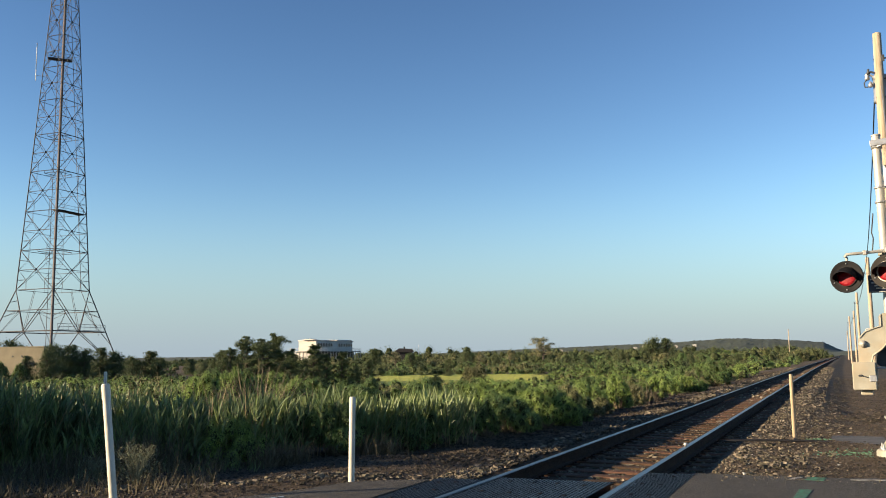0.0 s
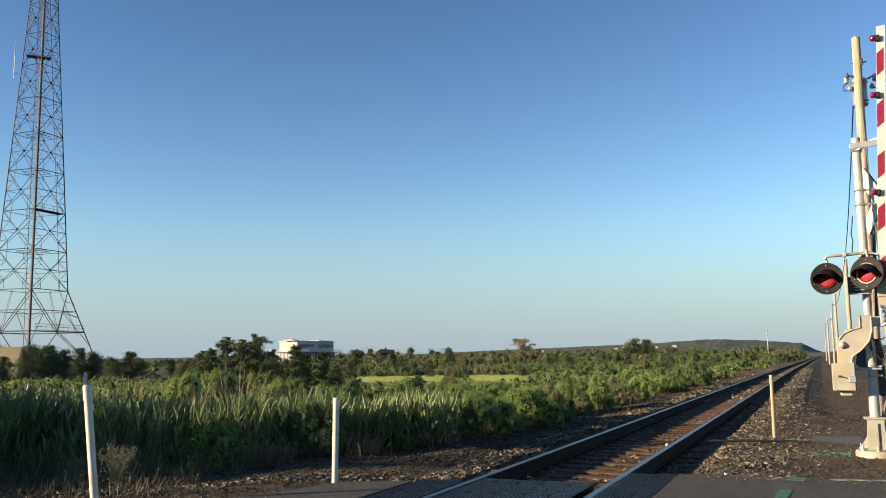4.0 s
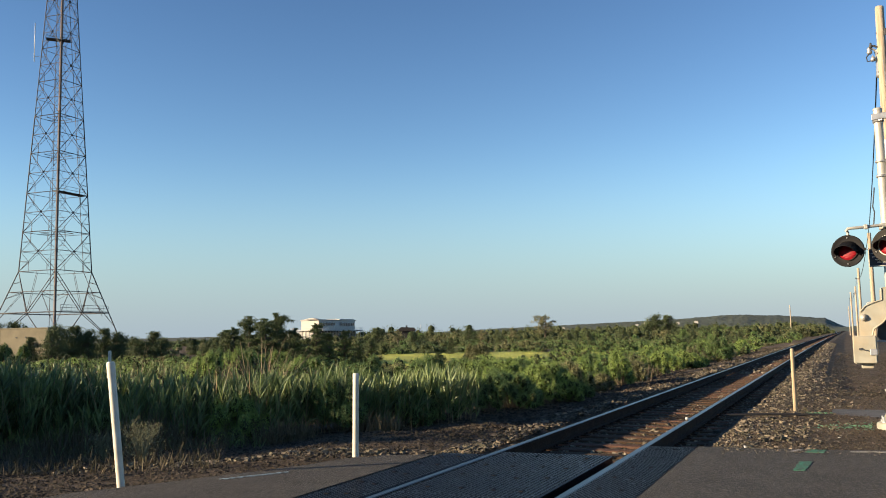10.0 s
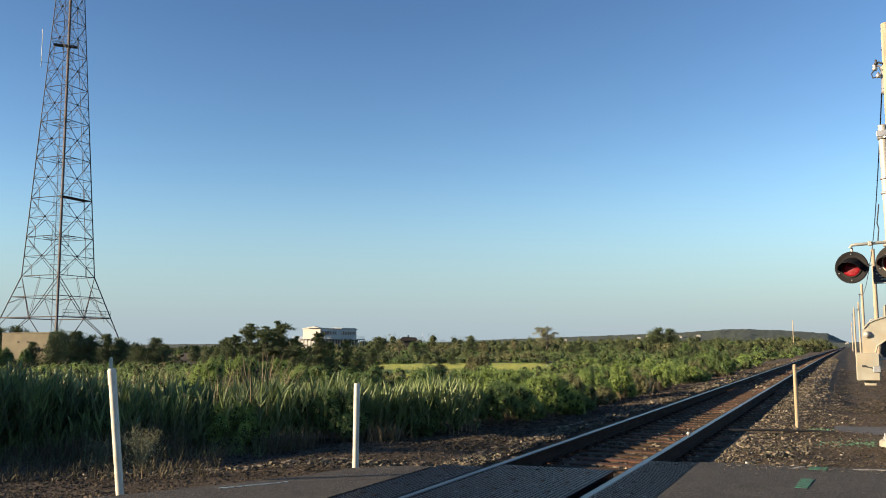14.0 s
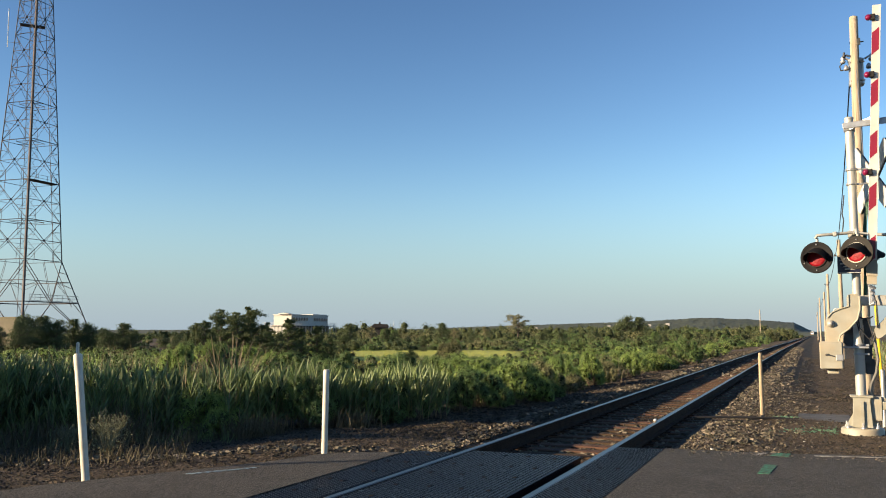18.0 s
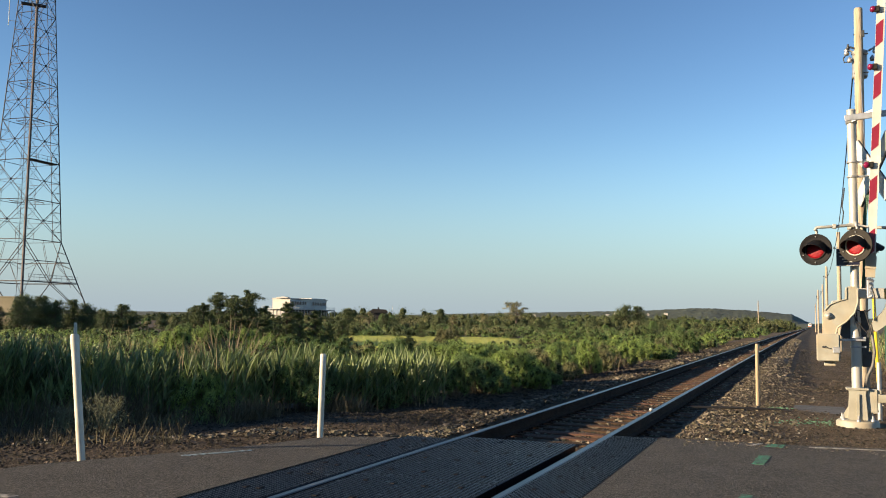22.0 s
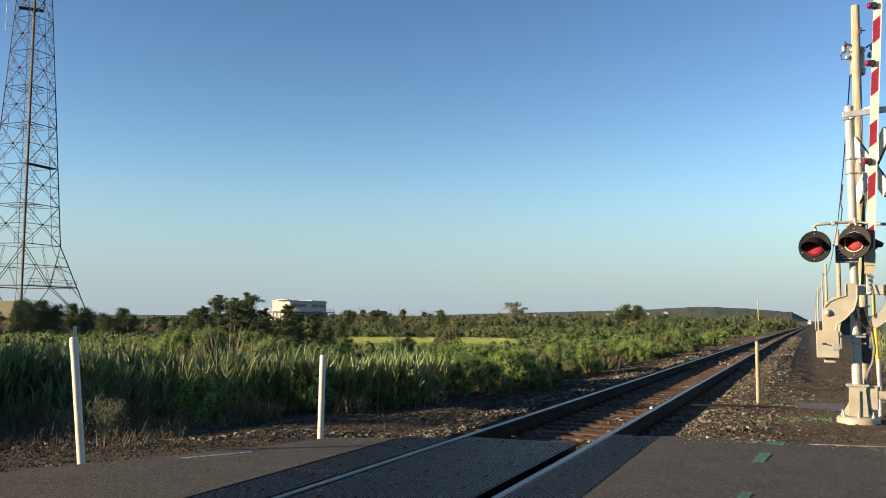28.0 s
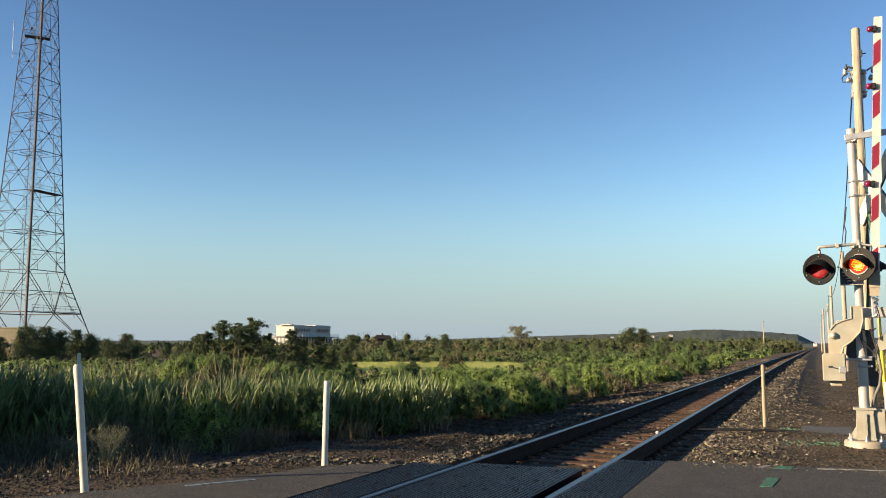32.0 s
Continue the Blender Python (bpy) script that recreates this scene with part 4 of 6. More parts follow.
for z in (10.35, 9.75, 9.2):
    part("through_bolt", Build().rod((-0.2, -0.02, z), (0.18, -0.02, z), 0.02, n=6), M_DARKSTEEL, p1)
hw = Build().box((0.05, -0.12, 10.33), (0.07, 0.04, 0.2), 0.01)
part("bracket", hw, M_DARKSTEEL, p1)
for ob in p1.children:
    if ob.name.split(".")[0] in ("transformer", "drop_wire", "through_bolt", "bracket"):
        ob.matrix_basis = pose(0.14, 0, 0)


def cable(name, a, b, sag, r, mat, label, steps=14):
    pts = []
    for k in range(steps + 1):
        f = k / steps
        p = Vector(a).lerp(Vector(b), f)
        p.z -= sag * 4 * f * (1 - f)
        pts.append(p)
    return tagged(part(name, Build().tube(pts, r, 5), mat), label, "cable")


prev = (1.5, 28, 9.6)
for x, y, h in POLES:
    cable("overhead_cable", prev, (x - 0.25, y, h - 1.1), 0.9, 0.022, M_CABLE, "sagging black overhead cable between the poles")
    prev = (x - 0.25, y, h - 1.1)

# guy of the near pole with its yellow guard
cable("guy_wire", (1.16, 16.9, -0.1), (1.6, 27.8, 9.0), 0.0, 0.012, M_GALV, "taut steel guy wire of the near pole", 2)
guard = thing("guy_guard", (1.16, 16.9, -0.1), "yellow plastic guard tube on the guy wire", "guy guard")
gdir = (Vector((1.6, 27.8, 9.0)) - Vector((1.16, 16.9, -0.1))).normalized()
part("tube", Build().tube([tuple(gdir * 0.75), tuple(gdir * 3.3)], 0.032, 8), M_YELLOW, guard)

# milepost sign
mp = thing("milepost_sign", (3.02, 40, float(ground_z(3.02, 40)) + 0.12), "white milepost plate with black digits on a green post", "sign")
part("post", Build().box((0, 0.03, 0.7), (0.06, 0.04, 2.1), 0.004), material("green_sign_post", (0.02, 0.09, 0.05), rough=0.6), mp)
part("plate", Build().box((0, 0, 1.95), (0.44, 0.015, 0.42), 0.005), M_WHITE, mp)


def lettering(text, size, at, parent, mat, name="digits"):
    cu = bpy.data.curves.new(name, "FONT")
    cu.body, cu.size, cu.align_x, cu.align_y, cu.extrude = text, size, "CENTER", "CENTER", 0.002
    tmp = bpy.data.objects.new(name, cu)
    scene.collection.objects.link(tmp)
    me = bpy.data.meshes.new_from_object(tmp.evaluated_get(bpy.context.evaluated_depsgraph_get()))
    bpy.data.objects.remove(tmp)
    me.materials.clear()
    ob = part(name, me, mat, parent)
    ob.matrix_basis = pose(*at, 90, 0, 0)
    return ob


lettering("108", 0.24, (0, -0.012, 1.95), mp, M_BLACK)


# ---- crossing signal ----
SIG = thing("crossing_signal", (0.69, 14.4, -0.12), "silver level crossing signal mast with red lamps and a raised gate", "crossing signal")


def sx(u):
    return (u - 395) * 0.0026


def sz(w):
    return 0.064 + (1130 - w) * 0.00281


def outline(pts):
    return [(sx(u), sz(w)) for u, w in pts]


def at_y(y):
    return Matrix.Translation((0, y, 0))


def fillet(pts, rounds=2):
    """Rounds a closed outline's corners."""
    for _ in range(rounds):
        out = []
        for a, b in zip(pts, pts[1:] + pts[:1]):
            out += [(a[0] * 0.8 + b[0] * 0.2, a[1] * 0.8 + b[1] * 0.2), (a[0] * 0.2 + b[0] * 0.8, a[1] * 0.2 + b[1] * 0.8)]
        pts = out
    return pts


# foundation and pedestal
f = Build().lathe((0, 0, -0.12), (0, 0, 1), [(0, 0.29), (0.215, 0.29), (0.24, 0.275), (0.245, 0.0)], 12)
part("foundation", f, M_CREAM, SIG, "stained cream concrete footing")
ped = Build()
ped.prism([(-0.13, 0.13), (0.13, 0.13), (0.105, 0.50), (0.115, 0.56), (-0.115, 0.56), (-0.105, 0.50)], at_y(-0.12), 0.24)
for s in (-1, 1):
    ped.prism([(s * 0.10, 0.14), (s * 0.22, 0.14), (s * 0.13, 0.30), (s * 0.10, 0.34)][::s], at_y(-0.012), 0.024)
ped.prism([(-0.02, 0.14), (0.02, 0.14), (0.02, 0.5), (-0.02, 0.5)], at_y(-0.15), 0.04)
ped.box((0, 0, 0.57), (0.30, 0.28, 0.03), 0.006)
part("pedestal", ped, M_CREAM, SIG)
part("side_bracket", Build().box((0.19, 0, 0.40), (0.16, 0.16, 0.34), 0.015).box((0.27, 0, 0.53), (0.10, 0.10, 0.06), 0.01), M_CREAM, SIG)
bolt = Build().rod((0, 0, 0), (0, 0, 0.08), 0.013, n=8).lathe((0, 0, 0), (0, 0, 1), [(0, 0.03), (0.03, 0.03), (0.03, 0.0)], 6).mesh("anchor_bolt")
for a in (30, 150, 215, 270, 325):
    b = part("anchor_bolt", bolt, M_GALV, SIG)
    b.matrix_basis = pose(0.235 * math.cos(radians(a)), 0.235 * math.sin(radians(a)), 0.122)
part("lower_mast", Build().tube([(0, 0, 0.5), (0, 0, 1.6)], 0.071, 20), M_ALU, SIG)
part("upper_mast", Build().tube([(0, 0, 1.6), (0.005, 0, 3.2), (0.0, 0, 4.66)], [0.060, 0.060, 0.062], 20).lathe((0, 0, 4.66), (0, 0, 1), [(0, 0.066), (0.02, 0.066), (0.03, 0.05), (0.035, 0)], 20), M_ALU, SIG)
for w in (735, 688, -232, -155):
    z = sz(w)
    part("clamp_band", Build().lathe((0, 0, z - 0.015), (0, 0, 1), [(0, 0.062), (0, 0.077), (0.03, 0.077), (0.03, 0.062)], 20).box((0.10, -0.01, z), (0.07, 0.03, 0.028), 0.004), M_GALV, SIG)

# gate mechanism
case = Build()
case.prism(fillet(outline([(312, 690), (326, 612), (372, 566), (440, 545), (462, 600), (462, 775), (420, 775), (418, 700)]), 1), at_y(0.02), 0.20)
part("mechanism_case", case, M_DARKSTEEL, SIG)
S_ARM = [(345, 425), (405, 425), (408, 505), (392, 560), (345, 610), (300, 640), (284, 690), (282, 800), (228, 800), (228, 620), (232, 548), (262, 515), (305, 500), (340, 494), (345, 478)]
for y in (-0.20, 0.20):
    part("counterweight_arm", Build().prism(fillet(outline(S_ARM), 1), at_y(y), 0.045), M_CREAM, SIG)
rim = Build()
rim.tube([(sx(u), -0.205, sz(w)) for u, w in ((404, 440), (405, 505), (388, 560), (344, 606), (300, 636), (284, 688))], 0.014, 6)
rim.tube([(sx(u), -0.205, sz(w)) for u, w in ((348, 430), (348, 490), (300, 503), (264, 518), (236, 548))], 0.012, 6)
part("arm_rib", rim, M_CREAM, SIG)
part("pivot_cap", Build().lathe((sx(252), -0.20, sz(578)), (0, -1, 0), [(0, 0.052), (0.02, 0.052), (0.025, 0.036), (0.045, 0.034), (0.05, 0.0)], 16), M_ALU, SIG)
hand = Build().tube([(sx(272), -0.16, sz(520)), (sx(272), -0.16, sz(505)), (sx(285), -0.16, sz(500)), (sx(345), -0.16, sz(500))], 0.010, 6)
part("lifting_loop", hand, M_ALU, SIG)
part("cross_beam", Build().box(((sx(405) + sx(600)) / 2, -0.02, (sz(432) + sz(485)) / 2), (sx(600) - sx(405), 0.10, sz(432) - sz(485)), 0.012), M_ALU, SIG)
part("ochre_plate", Build().box((sx(566), -0.09, sz(463)), (0.13, 0.03, 0.15), 0.006), M_OCHRE, SIG, "rust-stained ochre plate")
part("gate_arm_support", Build().prism(fillet(outline([(556, 440), (602, 440), (606, 520), (588, 580), (522, 640), (484, 660), (472, 600), (520, 565), (550, 525)]), 1), at_y(-0.10), 0.20), M_CREAM, SIG)
part("shelf_plate", Build().box((sx(375), 0.0, sz(700)), (0.36, 0.22, 0.03), 0.006), M_GALV, SIG)
box = part("control_box", Build().box((sx(250), -0.16, sz(740)), (0.315, 0.22, 0.40), 0.018), M_CREAM, SIG)
part("box_door", Build().box((sx(248), -0.28, sz(740)), (0.30, 0.02, 0.385), 0.008), M_CREAM, box)
part("latch", Build().box((sx(291), -0.295, sz(752)), (0.10, 0.03, 0.09), 0.008), M_GALV, box)
part("padlock", Build().box((sx(228), -0.295, sz(737)), (0.05, 0.02, 0.028), 0.005).tube([(sx(240), -0.297, sz(740)), (sx(266), -0.297, sz(746))], 0.009, 6), M_DARKSTEEL, box)
part("drain_stub", Build().box((sx(258), -0.1, sz(820)), (0.16, 0.14, 0.09), 0.01), M_CREAM, SIG)
part("rear_box", Build().box((sx(452), 0.16, sz(800)), (0.13, 0.16, 0.22), 0.012), M_DARKSTEEL, SIG)
cond = Build().tube([(sx(468), -0.04, sz(620)), (sx(478), -0.05, sz(690)), (sx(487), -0.05, sz(760)), (sx(476), -0.03, sz(830)), (sx(450), 0.0, sz(885)), (sx(438), 0.02, sz(930)), (sx(440), 0.04, sz(1000))], 0.022, 8)
part("conduit", cond, M_CONDUIT, SIG, "grey flexible conduit")
for pts in (((395, 540), (400, 600), (430, 640), (455, 668)), ((385, 560), (398, 620), (412, 680)), ((470, 380), (478, 430), (490, 470), (488, 600)), ((440, 545), (455, 600), (470, 660), (462, 680)), ((400, 545), (420, 552), (455, 550), (470, 540))):
    part("cable", Build().tube([(sx(u), -0.12, sz(w)) for u, w in pts], 0.010, 6), M_CABLE, SIG)
part("cable", Build().tube([(sx(u), 0.02, sz(w)) for u, w in ((352, -100), (347, -60), (338, 0), (345, 30), (338, 85), (334, 110))], 0.010, 6), M_CABLE, SIG)
for k in range(3):
    part("green_cable", Build().tube([(sx(u) + k * 0.016, 0.06, sz(w)) for u, w in ((468, -60), (455, 10), (446, 80), (445, 200), (440, 340), (432, 440))], 0.009, 6), M_GREENCABLE, SIG)

# lamp heads on their cross arm
cross = Build()
cross.tube([(sx(190), -0.28, sz(135)), (sx(200), -0.28, sz(120)), (sx(225), -0.28, sz(118)), (sx(295), -0.24, sz(114)), (sx(395), -0.10, sz(104)), (sx(480), -0.10, sz(118)), (sx(560), -0.16, sz(124)), (sx(640), -0.2, sz(122)), (sx(655), -0.2, sz(140))], 0.022, 8)
cross.lathe((0, 0, sz(125)), (0, 0, 1), [(0, 0.064), (0, 0.085), (0.09, 0.085), (0.09, 0.064)], 16)
cross.box((sx(293), -0.24, sz(114)), (0.06, 0.06, 0.07), 0.012)
part("lamp_arm", cross, M_ALU, SIG)


def lamp_head(place, radius, back_mat, label):
    head = part("lamp_head", Build().lathe((0, 0, 0), (0, -1, 0), [(-0.17, 0.0), (-0.17, 0.10), (-0.12, 0.15), (-0.012, 0.155), (-0.01, radius), (0.012, radius), (0.015, radius - 0.012), (0.004, radius - 0.03), (0.004, 0.143)], 32), back_mat, SIG, label)
    head.matrix_basis = place
    part("bezel", Build().lathe((0, 0, 0), (0, -1, 0), [(0.0, 0.132), (0.022, 0.134), (0.026, 0.14), (0.022, 0.147), (0.0, 0.148)], 32), M_GREYBLACK if back_mat is M_BLACK else M_WHITEPOST, head)
    part("lens", Build().lathe((0, 0, 0), (0, -1, 0), [(-0.02, 0.134), (0.006, 0.132), (0.018, 0.10), (0.026, 0.05), (0.029, 0.0)], 32), M_REDLENS, head, "dark red ribbed lens")
    v = Build()
    n = 20
    inner, outer = [], []
    for k in range(n + 1):
        a = radians(-18 + 216 * k / n)
        reach = 0.07 + 0.17 * max(0.0, math.sin(radians(-10 + 200 * k / n))) ** 0.6
        for rr, store in ((0.152, outer), (0.147, inner)):
            store.append((rr * math.cos(a), -0.0, rr * math.sin(a)))
            store.append((rr * 1.02 * math.cos(a), -reach, rr * 1.0 * math.sin(a) - 0.42 * reach))
    v.add(outer, [(2 * k, 2 * k + 2, 2 * k + 3, 2 * k + 1) for k in range(n)], True)
    v.add(inner, [(2 * k, 2 * k + 1, 2 * k + 3, 2 * k + 2) for k in range(n)], True)
    v.add([p for k in range(n + 1) for p in (outer[2 * k + 1], inner[2 * k + 1])], [(2 * k, 2 * k + 2, 2 * k + 3, 2 * k + 1) for k in range(n)])
    part("visor", v, M_BLACK, head)
    for a in (90, 270, 205):
        part("screw", Build().lathe((0.19 * math.cos(radians(a)), -0.01, 0.19 * math.sin(radians(a))), (0, -1, 0), [(0, 0.011), (0.008, 0.010), (0.011, 0)], 8), M_GALV, head)
    part("hanger", Build().tube([(0, 0.04, radius - 0.03), (0, 0.03, radius + 0.06)], 0.02, 8), M_ALU, head)
    glow = Build().lathe((0, 0, 0), (0, -1, 0), [(0.003, 0.128), (0.016, 0.10), (0.023, 0.075), (0.024, 0.074), (0.027, 0.045), (0.029, 0.0)], 32)
    base_faces = len(glow.f)
    for row in range(-4, 5):
        for col in range(-4, 5):
            u, w = col * 0.0235 + (row % 2) * 0.0118, row * 0.0225
            d2 = math.hypot(u, w)
            if d2 < 0.096:
                dome = 0.029 - 0.013 * (d2 / 0.10) ** 2
                glow.lathe((u, -dome, w), (0, -1, 0), [(0, 0.0092), (0.003, 0.008), (0.005, 0.0)], 6)
    me = glow.mesh("bulb_array")
    me.materials.append(M_LIT)
    me.materials.append(M_LITCORE)
    me.polygons.foreach_set("material_index", [0] * base_faces + [1] * (len(glow.f) - base_faces))
    bulb = part("bulb_array", me, M_LIT, head)
    bulb.matrix_basis = pose(0, 0.06, 0)
    return head, bulb


_, BULB_L = lamp_head(pose(0.168 - 0.69, -0.28, 2.58, -3, 0, -19), 0.232, M_BLACK, "black round warning lamp with a hood")
_, BULB_R = lamp_head(pose(0.0, -0.50, 2.615, -3, 0, -28), 0.238, M_GREYBLACK, "grey-black round warning lamp with a hood")
lamp_head(pose(sx(655), -0.2, sz(222), -3, 0, -14), 0.232, M_BLACK, "black round warning lamp with a hood")
lamp_head(pose(sx(470), 0.32, sz(215), 0, 0, 125), 0.20, M_BLACK, "black rear warning lamp with a hood")
part("lamp_bracket", Build().tube([(0.01, -0.34, sz(112)), (0.01, -0.40, sz(100)), (0.01, -0.47, sz(112)), (0.01, -0.47, sz(125))], 0.02, 8).tube([(0.0, -0.08, sz(112)), (0.01, -0.40, sz(104))], 0.02, 8), M_ALU, SIG)

# small notice: dark blue with bars in place of its small print
notice = part("notice", Build().box((sx(360), -0.16, sz(274)), (0.31, 0.008, 0.255), 0.003), M_SIGNBLUE, SIG, "dark blue notice with small white lines")
bars = Build()
for w, a, b_ in ((250, 312, 340), (268, 315, 348), (283, 330, 380), (296, 338, 394)):
    bars.box((sx((a + b_) / 2), -0.166, sz(w)), (sx(b_) - sx(a), 0.003, 0.016))
bars.box((sx(360), -0.166, sz(315)), (0.30, 0.003, 0.008))
part("print_bars", bars, M_WHITE, notice)

# raised gate arm with diagonal stripes
g0, g1 = Vector((0.875 - 0.69, -0.34, 2.17)), Vector((1.108 - 0.69, -0.34, 6.24))
gdirv = (g1 - g0).normalized()
gside = Vector((gdirv.z, 0, -gdirv.x))


def along(s, u, y):
    p = g0 + gdirv * s + gside * u
    return Vector((p.x, y, p.z))


def band(b, s0, s1, u0, u1, y0, y1, skew=0.0):
    v = [along(s0, u0, y0), along(s0 + skew, u1, y0), along(s1 + skew, u1, y0), along(s1, u0, y0), along(s0, u0, y1), along(s0 + skew, u1, y1), along(s1 + skew, u1, y1), along(s1, u0, y1)]
    return b.add(v, [(0, 1, 2, 3), (7, 6, 5, 4), (0, 4, 5, 1), (1, 5, 6, 2), (2, 6, 7, 3), (3, 7, 4, 0)])


GL = (g1 - g0).length
GATE = part("gate_arm", band(band(Build(), 0.35, GL, -0.056, 0.056, -0.36, -0.30), 0.35, GL, 0.04, 0.056, -0.375, -0.30), M_WHITE, SIG, "white gate arm with red diagonal stripes")
for z0, z1 in ((5.71, 5.38), (4.95, 4.61), (4.19, 3.86), (3.43, 3.10), (2.67, 2.34)):
    part("red_stripe", band(Build(), z1 - 2.05, z0 - 2.05, -0.056, 0.038, -0.364, -0.359, 0.085), M_RED, GATE)
part("arm_butt", band(band(Build(), 0.0, 0.40, -0.062, 0.062, -0.35, -0.28), 0.12, 0.30, -0.07, 0.07, -0.37, -0.26), M_CREAM, SIG)
hinge = Build()
for k in range(5):
    hinge.rod(along(-0.02 - 0.06 * k, -0.04 + 0.02 * k, -0.34), along(-0.05 - 0.06 * k, 0.05 - 0.015 * k, -0.30), 0.018, n=6)
hinge.box(along(-0.16, 0.0, -0.28), (0.07, 0.08, 0.28), 0.01)
part("hinge", hinge, M_GALV, SIG)
for z in (5.94, 5.09, 3.66):
    c = along(z - 2.05, 0, 0)
    hold = part("arm_light", Build().box((c.x - 0.055, -0.385, c.z), (0.075, 0.06, 0.085), 0.008), M_GREYBLACK, GATE, "small red gate arm light")
    part("arm_lens", Build().lathe((c.x - 0.09, -0.385, c.z), (-1, -0.25, 0), [(0, 0.042), (0.02, 0.047), (0.045, 0.04), (0.058, 0.02), (0.062, 0)], 14), M_DARKLENS, hold)

# keeper bracket, crossbuck
kb = Build()
zk = sz(-460)
kb.box((0.30, -0.26, zk), (0.80, 0.035, 0.09), 0.006, Matrix.Rotation(radians(-4), 3, "Y"))
kb.box((0.18, -0.16, zk + 0.03), (0.42, 0.03, 0.07), 0.006, Matrix.Rotation(radians(-28), 3, "Z") @ Matrix.Rotation(radians(-14), 3, "Y"))
kb.lathe((0, 0, zk - 0.06), (0, 0, 1), [(0, 0.064), (0, 0.078), (0.1, 0.078), (0.1, 0.064)], 16)
part("keeper_bracket", kb, M_GALV, SIG)
buck = tagged(part("crossbuck", Build().box((0, 0.02, 0), (0.12, 0.03, 0.12), 0.01), M_GALV, SIG), "white crossbuck boards seen nearly edge-on")
buck.matrix_basis = pose(sx(505), 0.02, sz(-190), 0, 0, -64)
for k, s in enumerate((-1, 1)):
    part("board", Build().box((0, -0.012 - 0.03 * k, 0), (1.22, 0.022, 0.225), 0.004, Matrix.Rotation(radians(45 * s), 3, "Y")), M_WHITE, buck)
    trim = Build()
    for e in (-1, 1):
        trim.box(Matrix.Rotation(radians(45 * s), 3, "Y") @ Vector((0, 0.012 - 0.03 * k, e * 0.106)), (1.22, 0.024, 0.014), 0.002, Matrix.Rotation(radians(45 * s), 3, "Y"))
    part("board_edge", trim, M_DARKSTEEL, buck)
for w in (-232, -155):
    part("buck_strut", Build().rod((0, 0, sz(w)), (sx(478), 0.02, sz(w - 3)), 0.012, n=6), M_GALV, SIG)

# slab, ground cable, junction post
lid = thing("pull_box_lid", (0.22, 17.2, -0.165), "flat grey concrete pull-box lid in the gravel", "slab")
part("lid", Build().box((0, 0, 0.02), (0.86, 1.5, 0.06), 0.015), M_SLAB, lid)
cable("ground_cable", (-1.9, 16.2, -0.10), (-0.2, 16.6, -0.11), -0.02, 0.02, M_CABLE, "black cable lying across the gravel")
post2 = thing("junction_post", (1.05, 15.4, -0.15), "short grey junction post beside the signal", "post")
part("shaft", Build().tube([(0, 0, 0), (0, 0, 0.95)], 0.035, 10), M_GALV, post2)
part("cap", Build().box((0.05, 0, 0.40), (0.2, 0.16, 0.12), 0.015), M_CREAM, post2)


# ---- vegetation ----
DRESSED = {}


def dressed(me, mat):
    """A crown mesh in one leaf material, with its cores in a dark shade colour."""
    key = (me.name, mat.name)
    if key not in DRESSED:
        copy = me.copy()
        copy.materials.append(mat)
        copy.materials.append(M_INNERSHADE)
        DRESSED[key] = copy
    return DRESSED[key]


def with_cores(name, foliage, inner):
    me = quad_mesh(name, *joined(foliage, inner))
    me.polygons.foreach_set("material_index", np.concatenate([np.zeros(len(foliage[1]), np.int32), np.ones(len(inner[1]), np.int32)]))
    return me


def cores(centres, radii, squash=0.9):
    """Closed inner bodies of leaf clumps, so that no daylight falls through their middle; coloured dark as shade."""
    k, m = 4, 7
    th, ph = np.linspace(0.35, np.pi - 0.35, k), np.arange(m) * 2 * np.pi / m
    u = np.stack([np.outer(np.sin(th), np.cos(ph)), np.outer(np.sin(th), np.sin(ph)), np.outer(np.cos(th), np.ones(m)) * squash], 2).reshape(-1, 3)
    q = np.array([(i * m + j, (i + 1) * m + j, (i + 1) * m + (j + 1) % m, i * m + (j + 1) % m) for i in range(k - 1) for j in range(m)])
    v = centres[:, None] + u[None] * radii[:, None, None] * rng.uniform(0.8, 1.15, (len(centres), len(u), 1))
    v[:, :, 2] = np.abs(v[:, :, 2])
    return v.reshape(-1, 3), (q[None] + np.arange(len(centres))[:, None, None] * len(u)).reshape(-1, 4)


